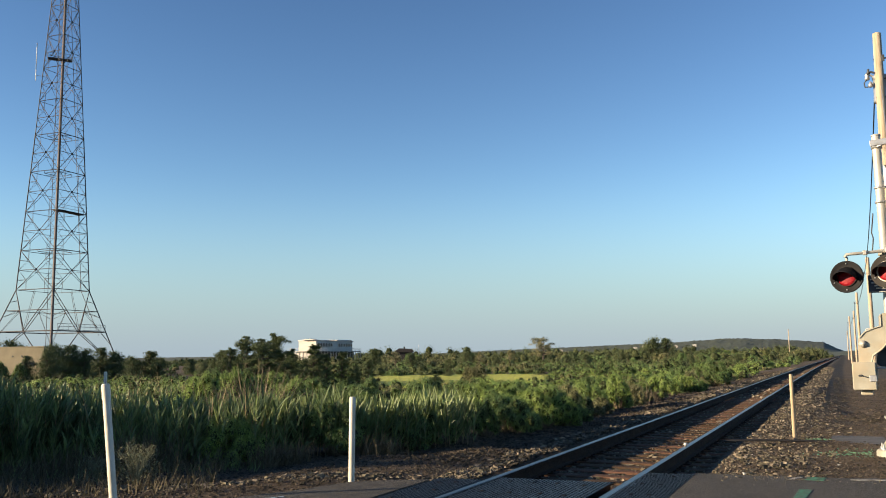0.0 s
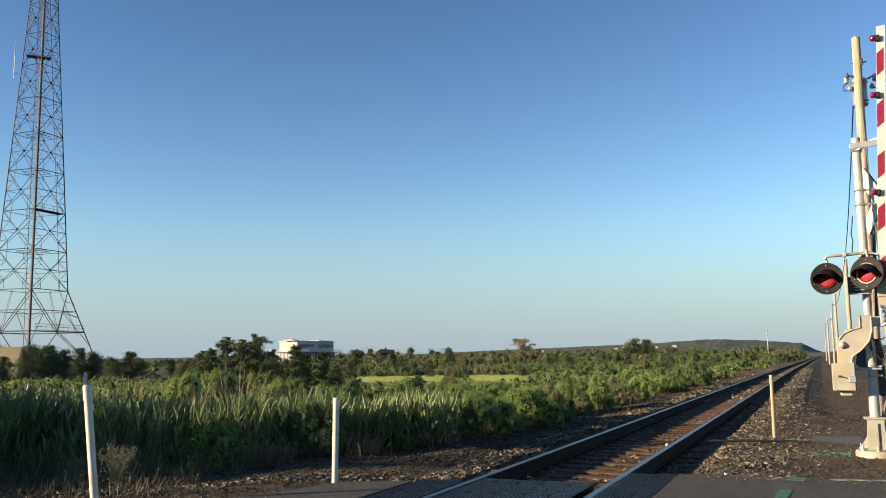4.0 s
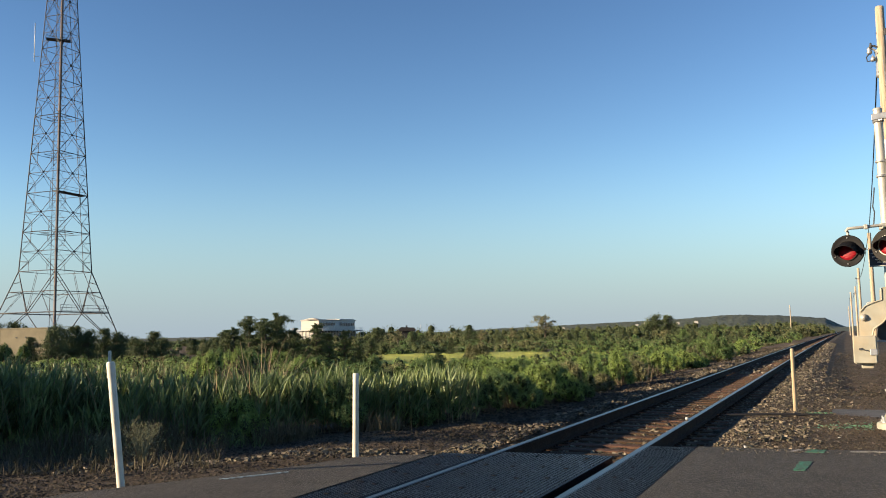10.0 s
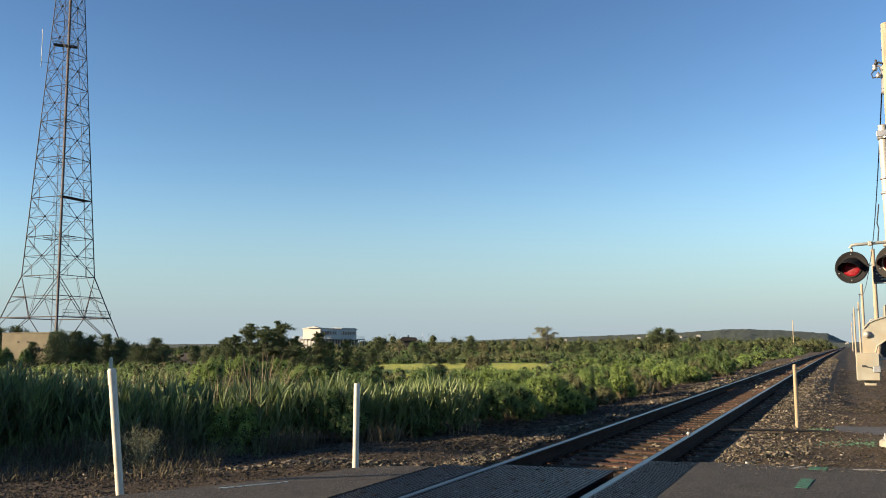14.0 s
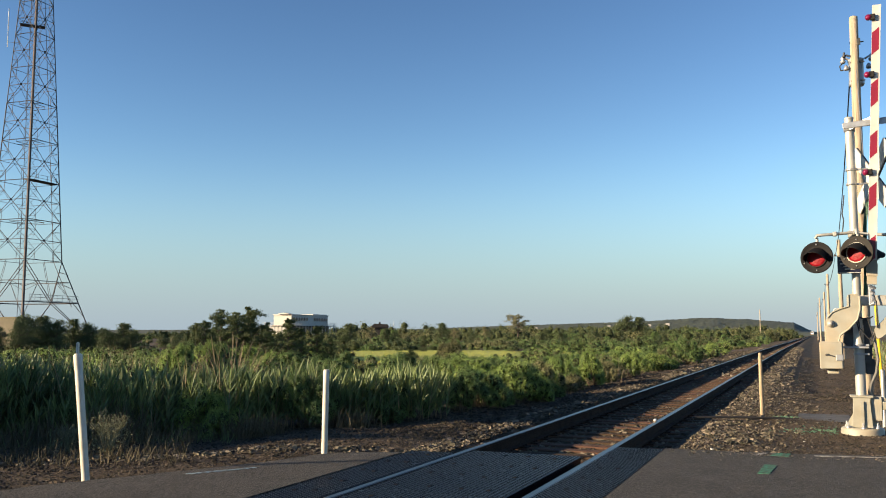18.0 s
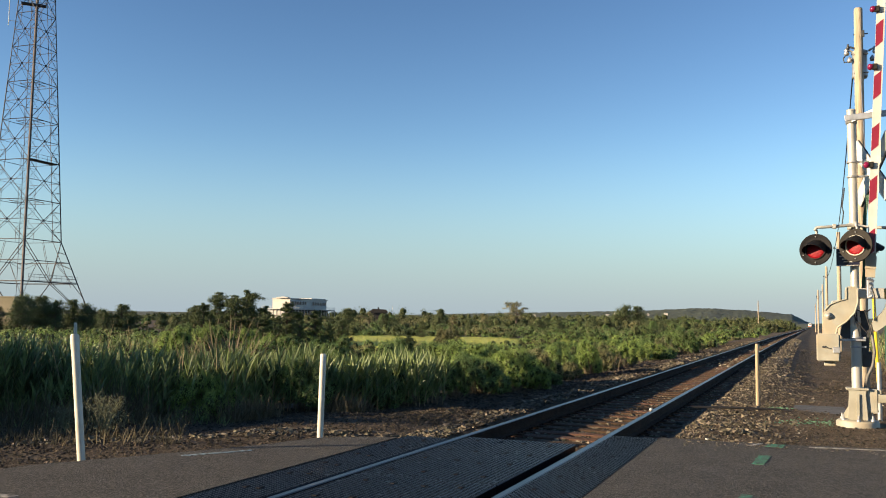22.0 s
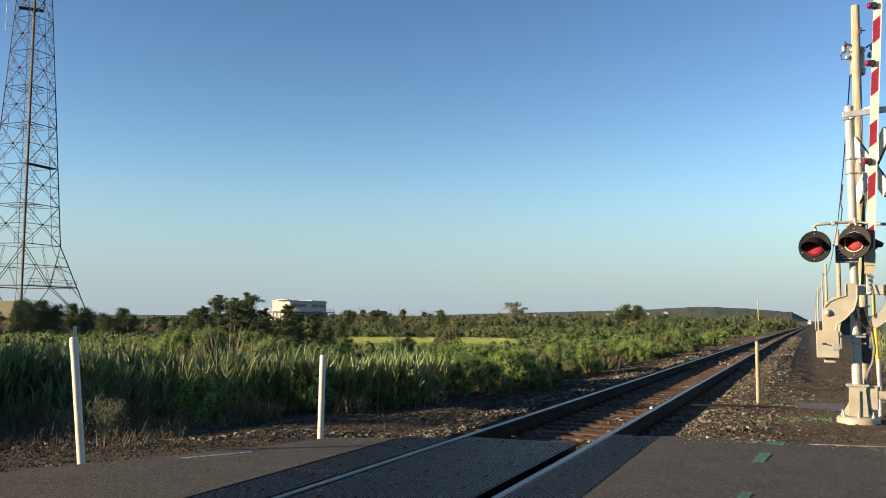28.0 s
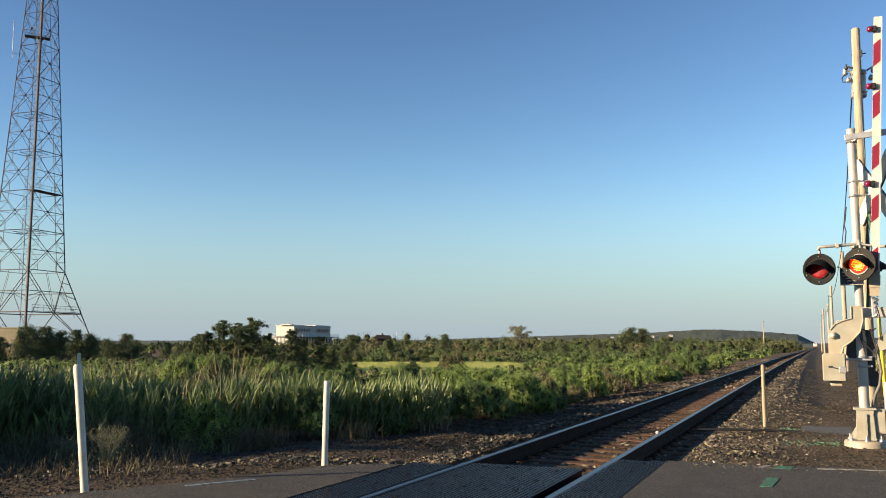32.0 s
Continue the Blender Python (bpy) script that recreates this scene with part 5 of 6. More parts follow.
def bush_mesh(name, n, leaf, spread_, height, lobes, seed, up=0.0):
    """A shrub of many small upright leaf clumps over an uneven mound, dark cores as shade in the gaps, and its limbs.
    """
    global rng
    rng = np.random.default_rng(seed)
    r = rng
    lobes *= 3
    a, f = r.uniform(0, 2 * np.pi, lobes), np.sqrt(r.uniform(0, 1, lobes))
    edge = 0.5 * spread_ * (1 + 0.22 * np.sin(2 * a + seed) + 0.16 * np.sin(3 * a + 2 * seed))
    c = np.stack([np.cos(a) * f * edge, np.sin(a) * f * edge, np.zeros(lobes)], 1)
    dome = height * (0.90 - 0.52 * f ** 2.2) * (1 + 0.20 * np.sin(3.1 * c[:, 0] / spread_ + seed) + 0.16 * np.cos(4.3 * c[:, 1] / spread_ + 2 * seed))
    c[:, 2] = dome * np.where(r.uniform(0, 1, lobes) < 0.6, r.uniform(0.82, 1.02, lobes), r.uniform(0.25, 0.8, lobes))
    rad = r.uniform(0.055, 0.125, lobes) * (0.6 * spread_ + 0.4 * height)
    long = r.uniform(1.0, 1.7, lobes) + 0.5 * up
    which = r.choice(lobes, n, p=rad ** 2 / np.sum(rad ** 2))
    d = r.normal(size=(n, 3))
    d /= np.linalg.norm(d, axis=1, keepdims=True)
    tall = np.stack([np.ones(n), np.ones(n), long[which]], 1)
    p = c[which] + d * tall * (rad[which] * r.uniform(0.55, 1.12, n))[:, None]
    p[:, 2] = np.abs(p[:, 2]) + 0.02
    way = d * 0.8 + np.array([0, 0, 0.5 + up])
    v, q = leaves(p, leaf, 0.0, 0.55, way, d + np.array([0, 0, 0.2]))
    base = c * np.array([0.25, 0.25, 0])
    w = c - base
    tv, tq = ribbons(base, w, np.linalg.norm(w, axis=1), np.full(lobes, 0.018 * height ** 0.5), np.zeros(lobes), 3, 0.3)
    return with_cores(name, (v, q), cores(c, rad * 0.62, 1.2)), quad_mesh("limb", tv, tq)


def tree_meshes(name, n, leaf, height, radius, seed, shape="cedar", puff=1.2):
    """A small wind-shaped conifer: tapered trunk, limbs, and foliage clumps with gaps."""
    global rng
    rng = np.random.default_rng(seed)
    r = rng
    b = Build()
    lean = r.normal(0, 0.06, 2)
    b.tube([(0, 0, -0.3), (lean[0] * height * 0.3, 0, height * 0.35), (lean[0] * height * 0.7, lean[1] * height * 0.5, height * 0.72), (lean[0] * height, lean[1] * height, height * 0.96)], [0.045 * height ** 0.9, 0.035 * height ** 0.9, 0.02 * height ** 0.9, 0.006 * height], 7)
    pts, ways = [], []
    cedar = shape == "cedar"
    k = 46 if cedar else 20
    side = r.uniform(0, 6.28)
    for i in range(k):
        f = (i + r.uniform(0, 1)) / k
        z = height * ((0.06 + 0.90 * f) if cedar else (0.42 + 0.52 * f))
        a = r.uniform(0, 6.28)
        sway = 1.0 + 0.28 * math.cos(a - side)
        reach = radius * sway * ((1.05 - 0.86 * f ** 1.15) * r.uniform(0.35, 1.15) if cedar else r.uniform(0.35, 1.15) * (1.1 - 0.5 * abs(f - 0.45)))
        end = np.array([math.cos(a) * reach, math.sin(a) * reach, z + height * r.uniform(0.0, 0.09)])
        start = np.array([lean[0] * z, lean[1] * z, z - height * 0.05])
        b.tube([tuple(start), tuple((start + end) / 2 + np.array([0, 0, -0.025 * height])), tuple(end)], [0.011 * height, 0.007 * height, 0.002 * height], 5, False)
        for tuft in range(4):
            m = n // (k * 4)
            t = r.uniform(0.35, 1.0) if tuft else 1.0
            mid = start + (end - start) * t + r.normal(size=3) * 0.10 * radius * np.array([1, 1, 0.5])
            size = radius * r.uniform(0.09, 0.19) * (1.1 - 0.45 * f) * puff
            u = r.normal(size=(m, 3)) * 0.55
            pts.append(mid + u * size * np.array([1.15, 1.15, 0.62]) + np.array([0, 0, 0.25 * size]))
            ways.append(np.tile((end - start) / (np.linalg.norm(end - start) + 1e-6) + np.array([0, 0, 0.5]), (m, 1)) + u * 0.8)
    m = n // 30
    pts.append(np.array([lean[0] * height, lean[1] * height, 0]) + np.stack([r.normal(0, 0.035 * radius, m), r.normal(0, 0.035 * radius, m), height * r.uniform(0.86, 1.04, m)], 1))
    ways.append(np.tile(np.array([0, 0, 1.0]), (m, 1)))
    P = np.concatenate(pts)
    v, q = leaves(P, leaf, 0.0, 0.42, np.concatenate(ways), P * np.array([1, 1, 0]) / radius + np.array([0, 0, 0.35]) + r.normal(scale=0.4, size=P.shape))
    return b.mesh("trunk"), quad_mesh(name, v, q)


def cluster(kind, crown, stem, at, scale, turn, mat, stem_mat, label, category, group="", stem_name="limb", squash=1.0):
    t = thing(kind, at, label, category, group, turn)
    t.scale = (scale, scale, scale * squash)
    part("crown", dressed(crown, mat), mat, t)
    part(stem_name, stem, stem_mat, t)
    return t


def reed_bed(name, x, y, height, label, seed, leaf_n=8, width=0.026, mat=None, segs=4, low=0.16):
    """Reeds: a straw stem each, with stiff leaves that rise to one side and bow at their tips."""
    global rng
    rng = np.random.default_rng(seed)
    r = rng
    n = len(x)
    base = np.stack([x, y, ground_z(x, y) - 0.05], 1)
    way = np.stack([r.normal(0, 0.06, n) + 0.04, r.normal(0, 0.06, n) + 0.02, np.ones(n)], 1)
    stems = ribbons(base, way, height, np.full(n, width * 0.42), np.zeros(n), 3, 0.3)
    wn_ = way / np.linalg.norm(way, axis=1, keepdims=True)
    pieces = []
    for k in range(leaf_n):
        f = low + (1 - low) * (k + r.uniform(0, 1, n)) / leaf_n
        a = r.uniform(0, 6.28, n)
        rise = r.uniform(0.9, 2.4, n) * (0.75 + 0.75 * f)
        out = np.stack([np.cos(a) * 0.8 + 0.22, np.sin(a) * 0.8 + 0.08, rise], 1)
        pieces.append(ribbons(base + wn_ * (height * f * 0.97)[:, None], out, r.uniform(0.24, 0.46, n) * (0.62 + 0.3 * height), width * r.uniform(0.75, 1.35, n), r.uniform(0.0, 0.16, n) + 0.3 * (r.uniform(0, 1, n) > 0.75), segs))
    foliage = joined(*pieces)
    me = quad_mesh(name, *joined(foliage, stems))
    me.polygons.foreach_set("material_index", np.concatenate([np.zeros(len(foliage[1]), np.int32), np.ones(len(stems[1]), np.int32)]))
    me.materials.append(mat or M_REED)
    me.materials.append(M_DRYREED)
    ob = part(name, me, mat or M_REED)
    return tagged(ob, label, "reeds", kind="stuff")


def grass(name, x, y, height, width, mat, label, seed, droop=0.35, category="grass"):
    global rng
    rng = np.random.default_rng(seed)
    n = len(x)
    base = np.stack([x, y, ground_z(x, y) - 0.02], 1)
    way = np.stack([rng.normal(0.05, 0.3, n), rng.normal(0, 0.3, n), np.ones(n)], 1)
    ob = part(name, quad_mesh(name, *ribbons(base, way, height, np.full(n, width), rng.uniform(0, 2 * droop, n), 3)), mat)
    return tagged(ob, label, category, kind="stuff")


r0 = np.random.default_rng(21)
FRONT_X, FRONT_Y = [-34, -12.7, -10.0, -8.8, -7.9, -7.2, -6.5, -5.6], [-2.0, 9.6, 10.3, 10.8, 11.6, 12.7, 13.2, 14.0]


def bed_points(n, depth0, depth1, x0=-26, x1=-5.6, power=1.0):
    x = r0.uniform(x0, x1, n)
    d = depth0 + (depth1 - depth0) * r0.uniform(size=n) ** power
    return x - 0.55 * d, np.interp(x, FRONT_X, FRONT_Y) + 0.84 * d


x, y = bed_points(2700, 0, 2.2, -24)
h = np.interp(x, [-13, -10.5, -8, -6], [0.52, 0.64, 0.98, 1.14]) + 0.28 * lumps(x, y, 2.2, 5) + r0.normal(0, 0.12, len(x))
cap = height_limit(x, y) * np.interp(x, [-13, -9], [1.12, 1.0]) - 0.40
reed_bed("reed_bed", x, y, np.clip(h, 0.45, np.maximum(0.75, cap + 0.25 * np.clip(lumps(x, y, 1.3, 15), 0, 1))), "dense green reeds at the roadside, lit at their tips", 31, 12, 0.028)
x, y = bed_points(2600, 2.0, 9, -34, -7.0)
h = np.interp(x, [-20, -14, -10], [0.75, 0.75, 0.85]) + 0.2 * lumps(x, y, 4, 6) + r0.normal(0, 0.13, len(x))
reed_bed("reed_bed", x, y, np.clip(h, 0.5, np.maximum(0.55, height_limit(x, y) - 0.45)), "dense green reeds behind the roadside fringe", 32, 6, 0.034, segs=3)
x, y = bed_points(3400, 9, 60, -70, -14, 0.9)
h = np.where((np.degrees(np.arctan2(x, y)) > -31) & (np.hypot(x, y) > 24), 0.5, 0.9) + 0.16 * lumps(x, y, 8, 7) + r0.normal(0, 0.13, len(x))
h = np.clip(h, 0.25, np.maximum(0.26, height_limit(x, y) - 0.4))
straw = r0.uniform(size=len(x)) < 0.4
grass("dry_reed_stalks", x[straw], y[straw], h[straw] * 1.3, 0.05, M_DRYREED, "straw-coloured reeds across the open marsh", 43, 0.15, "reeds")
reed_bed("reed_bed", x, y, h, "green and straw reeds across the open marsh", 33, 4, 0.07, segs=2)
# reeds added along the road, out of the camera's sight, to shade the bed's edge and the shoulder
x = r0.uniform(-24, -11.5, 2600)
y = -x * r0.uniform(0.05, 0.70, 2600)
k = x < -13.6 + 0.43 * (y - 3)
x, y = x[k], y[k]
reed_bed("reed_bed", x, y, r0.uniform(1.3, 1.7, len(x)), "dense green reeds added out of view for shade", 40, 5, 0.05, segs=2)
# taller tufts standing out of the fringe
cx, cy = bed_points(34, 0.3, 2.6, -13.5, -6.8)
tall = r0.uniform(0.15, 0.5, 34) * np.interp(cx, [-12.5, -9.5], [1.15, 0.6])
pick = np.repeat(np.arange(34), 16)
x, y = cx[pick] + r0.normal(0, 0.16, len(pick)), cy[pick] + r0.normal(0, 0.16, len(pick))
reed_bed("reed_tufts", x, y, np.clip(height_limit(x, y) - 0.62, 0.6, 1.15) + tall[pick] * r0.uniform(0.5, 1, len(pick)), "tall reed tufts with broad arching leaves", 44, 12, 0.029)
# brown sun-dried grass clumps in front of the reeds
for cx_, cy_, sp_, tall_ in ((-9.3, 10.3, 0.28, 0.85), (-10.1, 9.9, 0.35, 0.6), (-7.7, 11.4, 0.2, 0.5), (-6.8, 12.7, 0.2, 0.45)):
    x, y = r0.normal(cx_, sp_, 420), r0.normal(cy_, sp_, 420)
    grass("grass_clump", x, y, r0.uniform(0.45, 1.0, 420) * tall_, 0.014, M_DRYGRASS, "tall brown dry grass clump at the reed edge", 46, 0.2)
# taller plumes and last year's dry stalks
x, y = bed_points(260, 0.2, 3, -14, -8.0)
grass("dry_reed_stalks", x, y, r0.uniform(0.9, 1.75, len(x)), 0.016, M_DRYREED, "straw-coloured dry reed stalks among the green", 34, 0.03, "reeds")
x, y = bed_points(1400, -0.7, 0.4, -20, -8.0)
grass("fringe_grass", x, y, r0.uniform(0.15, 0.5, len(x)), 0.012, M_DRYGRASS, "dry brown grass along the reed edge", 35)
x, y = bed_points(5200, -3.4, 0.2, -16, -8.4)
grass("fringe_grass", x, y, r0.uniform(0.15, 0.5, len(x)) * np.interp(y, [8, 10.5], [0.55, 1.0]), 0.012, M_DRYGRASS, "brown and green weeds between road and reeds", 35)
x, y = bed_points(800, -1.1, 0.3, -14, -8.0)
grass("fringe_grass", x, y, r0.uniform(0.12, 0.4, len(x)), 0.012, M_REED, "short green weeds along the road shoulder", 36)
# reeds and grass by the gravel path
x, y = r0.uniform(3.4, 9, 1500), r0.uniform(19, 70, 1500)
reed_bed("reed_bed", x + bend(y), y, r0.uniform(0.8, 1.6, 1500), "green reeds beyond the gravel path", 37, 5, 0.04, segs=3)
x, y = r0.uniform(2.6, 4.2, 1500), r0.uniform(17, 60, 1500)
grass("fringe_grass", x + bend(y), y, r0.uniform(0.2, 0.6, 1500), 0.02, M_DRYGRASS, "pale dry grass beside the gravel path", 38)
# meadow clearing
def in_meadow(x, y, grow=0.0):
    d, b = np.hypot(x, y), np.degrees(np.arctan2(x, y))
    return ((b + 22.8) / (5.6 + 10 * grow)) ** 4 + ((d - 101) / (27 + 27 * grow)) ** 4 < 1


x, y = r0.uniform(-65, -20, 40000), r0.uniform(60, 125, 40000)
k = in_meadow(x, y)
tx, ty = np.meshgrid(np.linspace(-68, -18, 80), np.linspace(58, 128, 90))
tz = ground_z(tx, ty) + np.where(in_meadow(tx, ty), 0.22, 0.02) + 0.04 * lumps(tx, ty, 6, 8) + r0.uniform(-0.03, 0.03, tx.shape)
kk = (np.arange(89)[:, None] * 80 + np.arange(79)[None]).ravel()
turf = part("meadow", quad_mesh("meadow", np.stack([tx.ravel(), ty.ravel(), tz.ravel()], 1), np.stack([kk, kk + 1, kk + 81, kk + 80], 1), True), M_MEADOW)
tagged(turf, "bright yellow-green marsh meadow", "meadow", kind="stuff")
grass("meadow_grass", x[k], y[k], r0.uniform(0.28, 0.4, k.sum()), 0.06, M_MEADOW, "short yellow-green meadow grass", 39)

# shrubs
BUSH = [bush_mesh("bush_crown", 20000, 0.038, 1.6, 1.4, 30, 41, 0.5), bush_mesh("bush_crown", 20000, 0.036, 1.3, 1.5, 28, 42, 0.9), bush_mesh("bush_crown", 18000, 0.036, 1.7, 1.15, 32, 43)]
MID = [bush_mesh("bush_crown", 13000, 0.052, 1.7, 1.5, 26, 44, 0.4), bush_mesh("bush_crown", 13000, 0.05, 1.4, 1.6, 24, 45, 0.8), bush_mesh("bush_crown", 12000, 0.052, 2.0, 1.25, 30, 46)]
NEAR_BUSHES = [(-6.0, 18.7, 0.93, 0, 1), (-5.8, 19.9, 0.89, 1, 1), (-6.0, 21.4, 0.6, 2, 0), (-6.3, 24.8, 0.44, 2, 2), (-6.6, 31.2, 1.06, 1, 2), (-6.5, 35.6, 1.02, 0, 1), (-6.3, 42.1, 0.96, 2, 1), (-6.0, 49.1, 1.44, 0, 0), (-6.7, 69.6, 1.52, 1, 1), (-6.8, 27.7, 0.93, 1, 0), (-6.2, 17.4, 0.91, 2, 0), (-6.2, 16.0, 0.76, 0, 0), (-6.6, 21.4, 1.05, 2, 2), (-6.9, 26.1, 1.0, 0, 1), (-8.5, 11.4, 1.0, 1, 1), (-10.4, 10.9, 0.75, 2, 0), (-7.5, 12.6, 0.9, 0, 0), (-10.6, 14.6, 1.45, 1, 1), (-12.2, 18.2, 1.3, 0, 1), (-6.6, 13.9, 0.8, 2, 0)]
MATS = [(M_LEAF, "dark green leafy shrub"), (M_LEAFBRIGHT, "bright green leafy shrub"), (M_OLIVE, "olive-brown twiggy shrub")]
for x, y, tall, k, m in NEAR_BUSHES:
    cluster("shrub", *BUSH[k], (x, y, float(ground_z(x, y)) - 0.05), tall / (1.4, 1.5, 1.15)[k], r0.uniform(0, 360), MATS[m][0], M_TWIG, MATS[m][1] + " at the reed edge", "shrub", "shrubs by the line")
for k in range(44):
    y = 18.5 + 62 * (k / 44) ** 1.3
    x = float(np.interp(y, [17, 19, 23, 37, 55, 80], [-6.6, -6.6, -6.7, -7.4, -8.0, -8.8])) + float(bend(y)) + r0.normal(0, 0.35)
    m = r0.choice(3, p=[0.5, 0.3, 0.2])
    cluster("shrub", *MID[k % 3], (x, y, float(ground_z(x, y)) - 0.05), min(r0.uniform(0.3, 0.68), 0.72 * float(height_limit(x, y))), r0.uniform(0, 360), MATS[m][0], M_TWIG, MATS[m][1] + " at the foot of the ballast", "shrub", "shrubs of the marsh", squash=r0.uniform(0.7, 1.0))
# unseen shrubs added left of view, heights tuned to shade reeds and shoulder
for k in range(18):
    f = k / 17
    x, y = -25 + 13.5 * f + r0.normal(0, 0.5), 4.8 - 11.5 * f + r0.normal(0, 0.5)
    cluster("shrub", *MID[k % 3], (x, y, -0.3), float(np.interp(f, [0, 0.08, 0.14, 0.20, 0.26, 0.30, 0.35, 0.39, 0.42, 1], [1.4, 1.6, 3.15, 3.4, 2.35, 2.9, 2.7, 1.7, 1.2, 2.2])), r0.uniform(0, 360), M_LEAF, M_TWIG, "tall dark green shrub beside the road", "shrub", "roadside hedge")
for k in range(260):
    bearing, dist = radians(r0.uniform(-40, -4)), 20 * (130 / 20) ** r0.uniform()
    x, y = dist * math.sin(bearing), dist * math.cos(bearing)
    if bool(in_meadow(x, y)) or x > -8.6 + float(bend(y)) or (dist < 34 and bearing < radians(-27)):
        continue
    patch = float(lumps(np.array([x]), np.array([y]), 16, 51)[0]) + r0.normal(0, 0.3)
    m = 1 if patch > 0.12 else (2 if patch < -1.0 else 0)
    top = float(height_limit(x, y)) * r0.uniform(0.55, 1.2)
    cluster("shrub", *MID[k % 3], (x, y, float(ground_z(x, y)) - 0.05), np.clip(top / 1.42, 0.3, 1.5), r0.uniform(0, 360), MATS[m][0], M_TWIG, MATS[m][1] + " in the marsh scrub", "shrub", "shrubs of the marsh", squash=r0.uniform(0.8, 1.0))
for bearing, dist, s in ((-51.6, 138, 2.1), (-50.9, 141, 1.9), (-50.3, 136, 1.6), (-52.4, 136, 2.3), (-49.4, 143, 1.5), (-21.9, 84, 1.0), (-21.5, 88, 1.2), (-22.3, 90, 1.0)):
    x, y = dist * math.sin(radians(bearing)), dist * math.cos(radians(bearing))
    cluster("shrub", *MID[1], (x, y, float(ground_z(x, y)) - 0.05), s, r0.uniform(0, 360), M_OLIVE if bearing > -30 else M_LEAF, M_TWIG, "dull green shrub standing alone in the marsh", "shrub", "shrubs of the marsh")

for x, y, s, k in ((4.6, 33, 1.1, 0), (5.4, 41, 1.4, 1), (4.2, 26, 0.7, 2), (5.6, 29, 1.2, 1), (4.9, 52, 1.3, 2), (6.4, 60, 1.6, 0)):
    cluster("shrub", *MID[k], (x, y, float(ground_z(x, y)) - 0.05), s, 70.0 * k, MATS[k % 2][0], M_TWIG, MATS[k % 2][1] + " beyond the gravel path", "shrub", "shrubs of the marsh")


def lowered(v, q):
    v[:, 2] = v[:, 2] - 0.9
    return v, q


def scrub(name, n, y0, y1, wide, leaf, label, mats, seed, lo, hi, many=60):
    """Far scrub: joined leafy clumps."""
    r = np.random.default_rng(seed)
    for j, m in enumerate(mats):
        pts, outs, mids, rads = [], [], [], []
        for i in range(n):
            d = y0 * (y1 / y0) ** r.uniform()
            a = radians(r.uniform(*wide))
            c = np.array([d * math.sin(a), d * math.cos(a), 0])
            c[2] = float(ground_z(c[0], c[1]))
            patch = float(lumps(c[:1], c[1:2], 16 + 0.1 * d, 51)[0]) + r.normal(0, 0.35)
            if len(mats) == 3 and abs(patch - (-0.2, -1.0, 0.6)[j]) > 0.6:
                continue
            if bool(in_meadow(c[0], c[1], -0.03)) or c[0] > -6 - 0.9 * hi + float(bend(c[1])):
                continue
            s = r.uniform(lo, hi) * (0.5 if a < radians(-37.5) and d > 120 else 1.0)
            lobe = r.normal(size=(6, 3)) * np.array([s * 0.75, s * 0.75, s * 0.22]) + np.array([0, 0, 0.38 * s])
            u = r.normal(size=(many, 3))
            u /= np.linalg.norm(u, axis=1, keepdims=True)
            pick = r.integers(0, 6, many)
            rad = s * r.uniform(0.3, 0.55, 6)
            q = lobe[pick] + u * rad[pick][:, None] * r.uniform(0.75, 1.1, (many, 1))
            mids.append(c + lobe + np.array([0, 0, 0.9]))
            rads.append(rad * 0.6)
            q[:, 2] = np.abs(q[:, 2])
            pts.append(c + q)
            outs.append(u + np.array([0, 0, 0.25]))
        global rng
        rng = np.random.default_rng(seed + j)
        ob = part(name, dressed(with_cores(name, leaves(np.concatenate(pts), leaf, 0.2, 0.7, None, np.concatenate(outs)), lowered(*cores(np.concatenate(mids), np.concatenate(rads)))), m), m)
        tagged(ob, label, "scrub", kind="stuff")


scrub("scrub", 440, 50, 130, (-56, -2.2), 0.095, "low green scrub across the marsh", [M_LEAF, M_OLIVE, M_LEAFBRIGHT], 61, 0.5, 1.05, 700)
scrub("scrub", 420, 126, 270, (-56, -2.2), 0.14, "green and olive scrub across the marsh", [M_LEAF, M_OLIVE, M_CEDAR], 63, 0.8, 1.9, 900)
scrub("scrub", 300, 260, 480, (-58, -0.6), 0.26, "distant olive and green thickets", [M_CEDAR, M_LEAF, M_OLIVE], 65, 1.6, 4.2, 800)
scrub("scrub", 240, 520, 1000, (-58, -0.4), 0.7, "distant dark woods below the hill", [M_CEDAR, M_CEDAR], 66, 5.0, 8.6, 500)

# trees
CEDAR = [tree_meshes("cedar_crown", 15000, 0.13, 5.4, 1.75, 71, puff=0.95), tree_meshes("cedar_crown", 15000, 0.13, 4.7, 2.0, 72, puff=0.95), tree_meshes("cedar_crown", 12000, 0.13, 4.2, 1.7, 73, puff=0.95)]
PINE = [tree_meshes("pine_crown", 3200, 0.2, 5.0, 2.2, 74, "pine", 1.4), tree_meshes("pine_crown", 3200, 0.2, 5.0, 1.9, 75, "pine", 1.4)]
FAR_CEDAR = [tree_meshes("cedar_crown", 7000, 0.2, 4.6, 2.2, 76, puff=1.75), tree_meshes("cedar_crown", 7000, 0.2, 4.0, 2.6, 77, puff=1.75)]
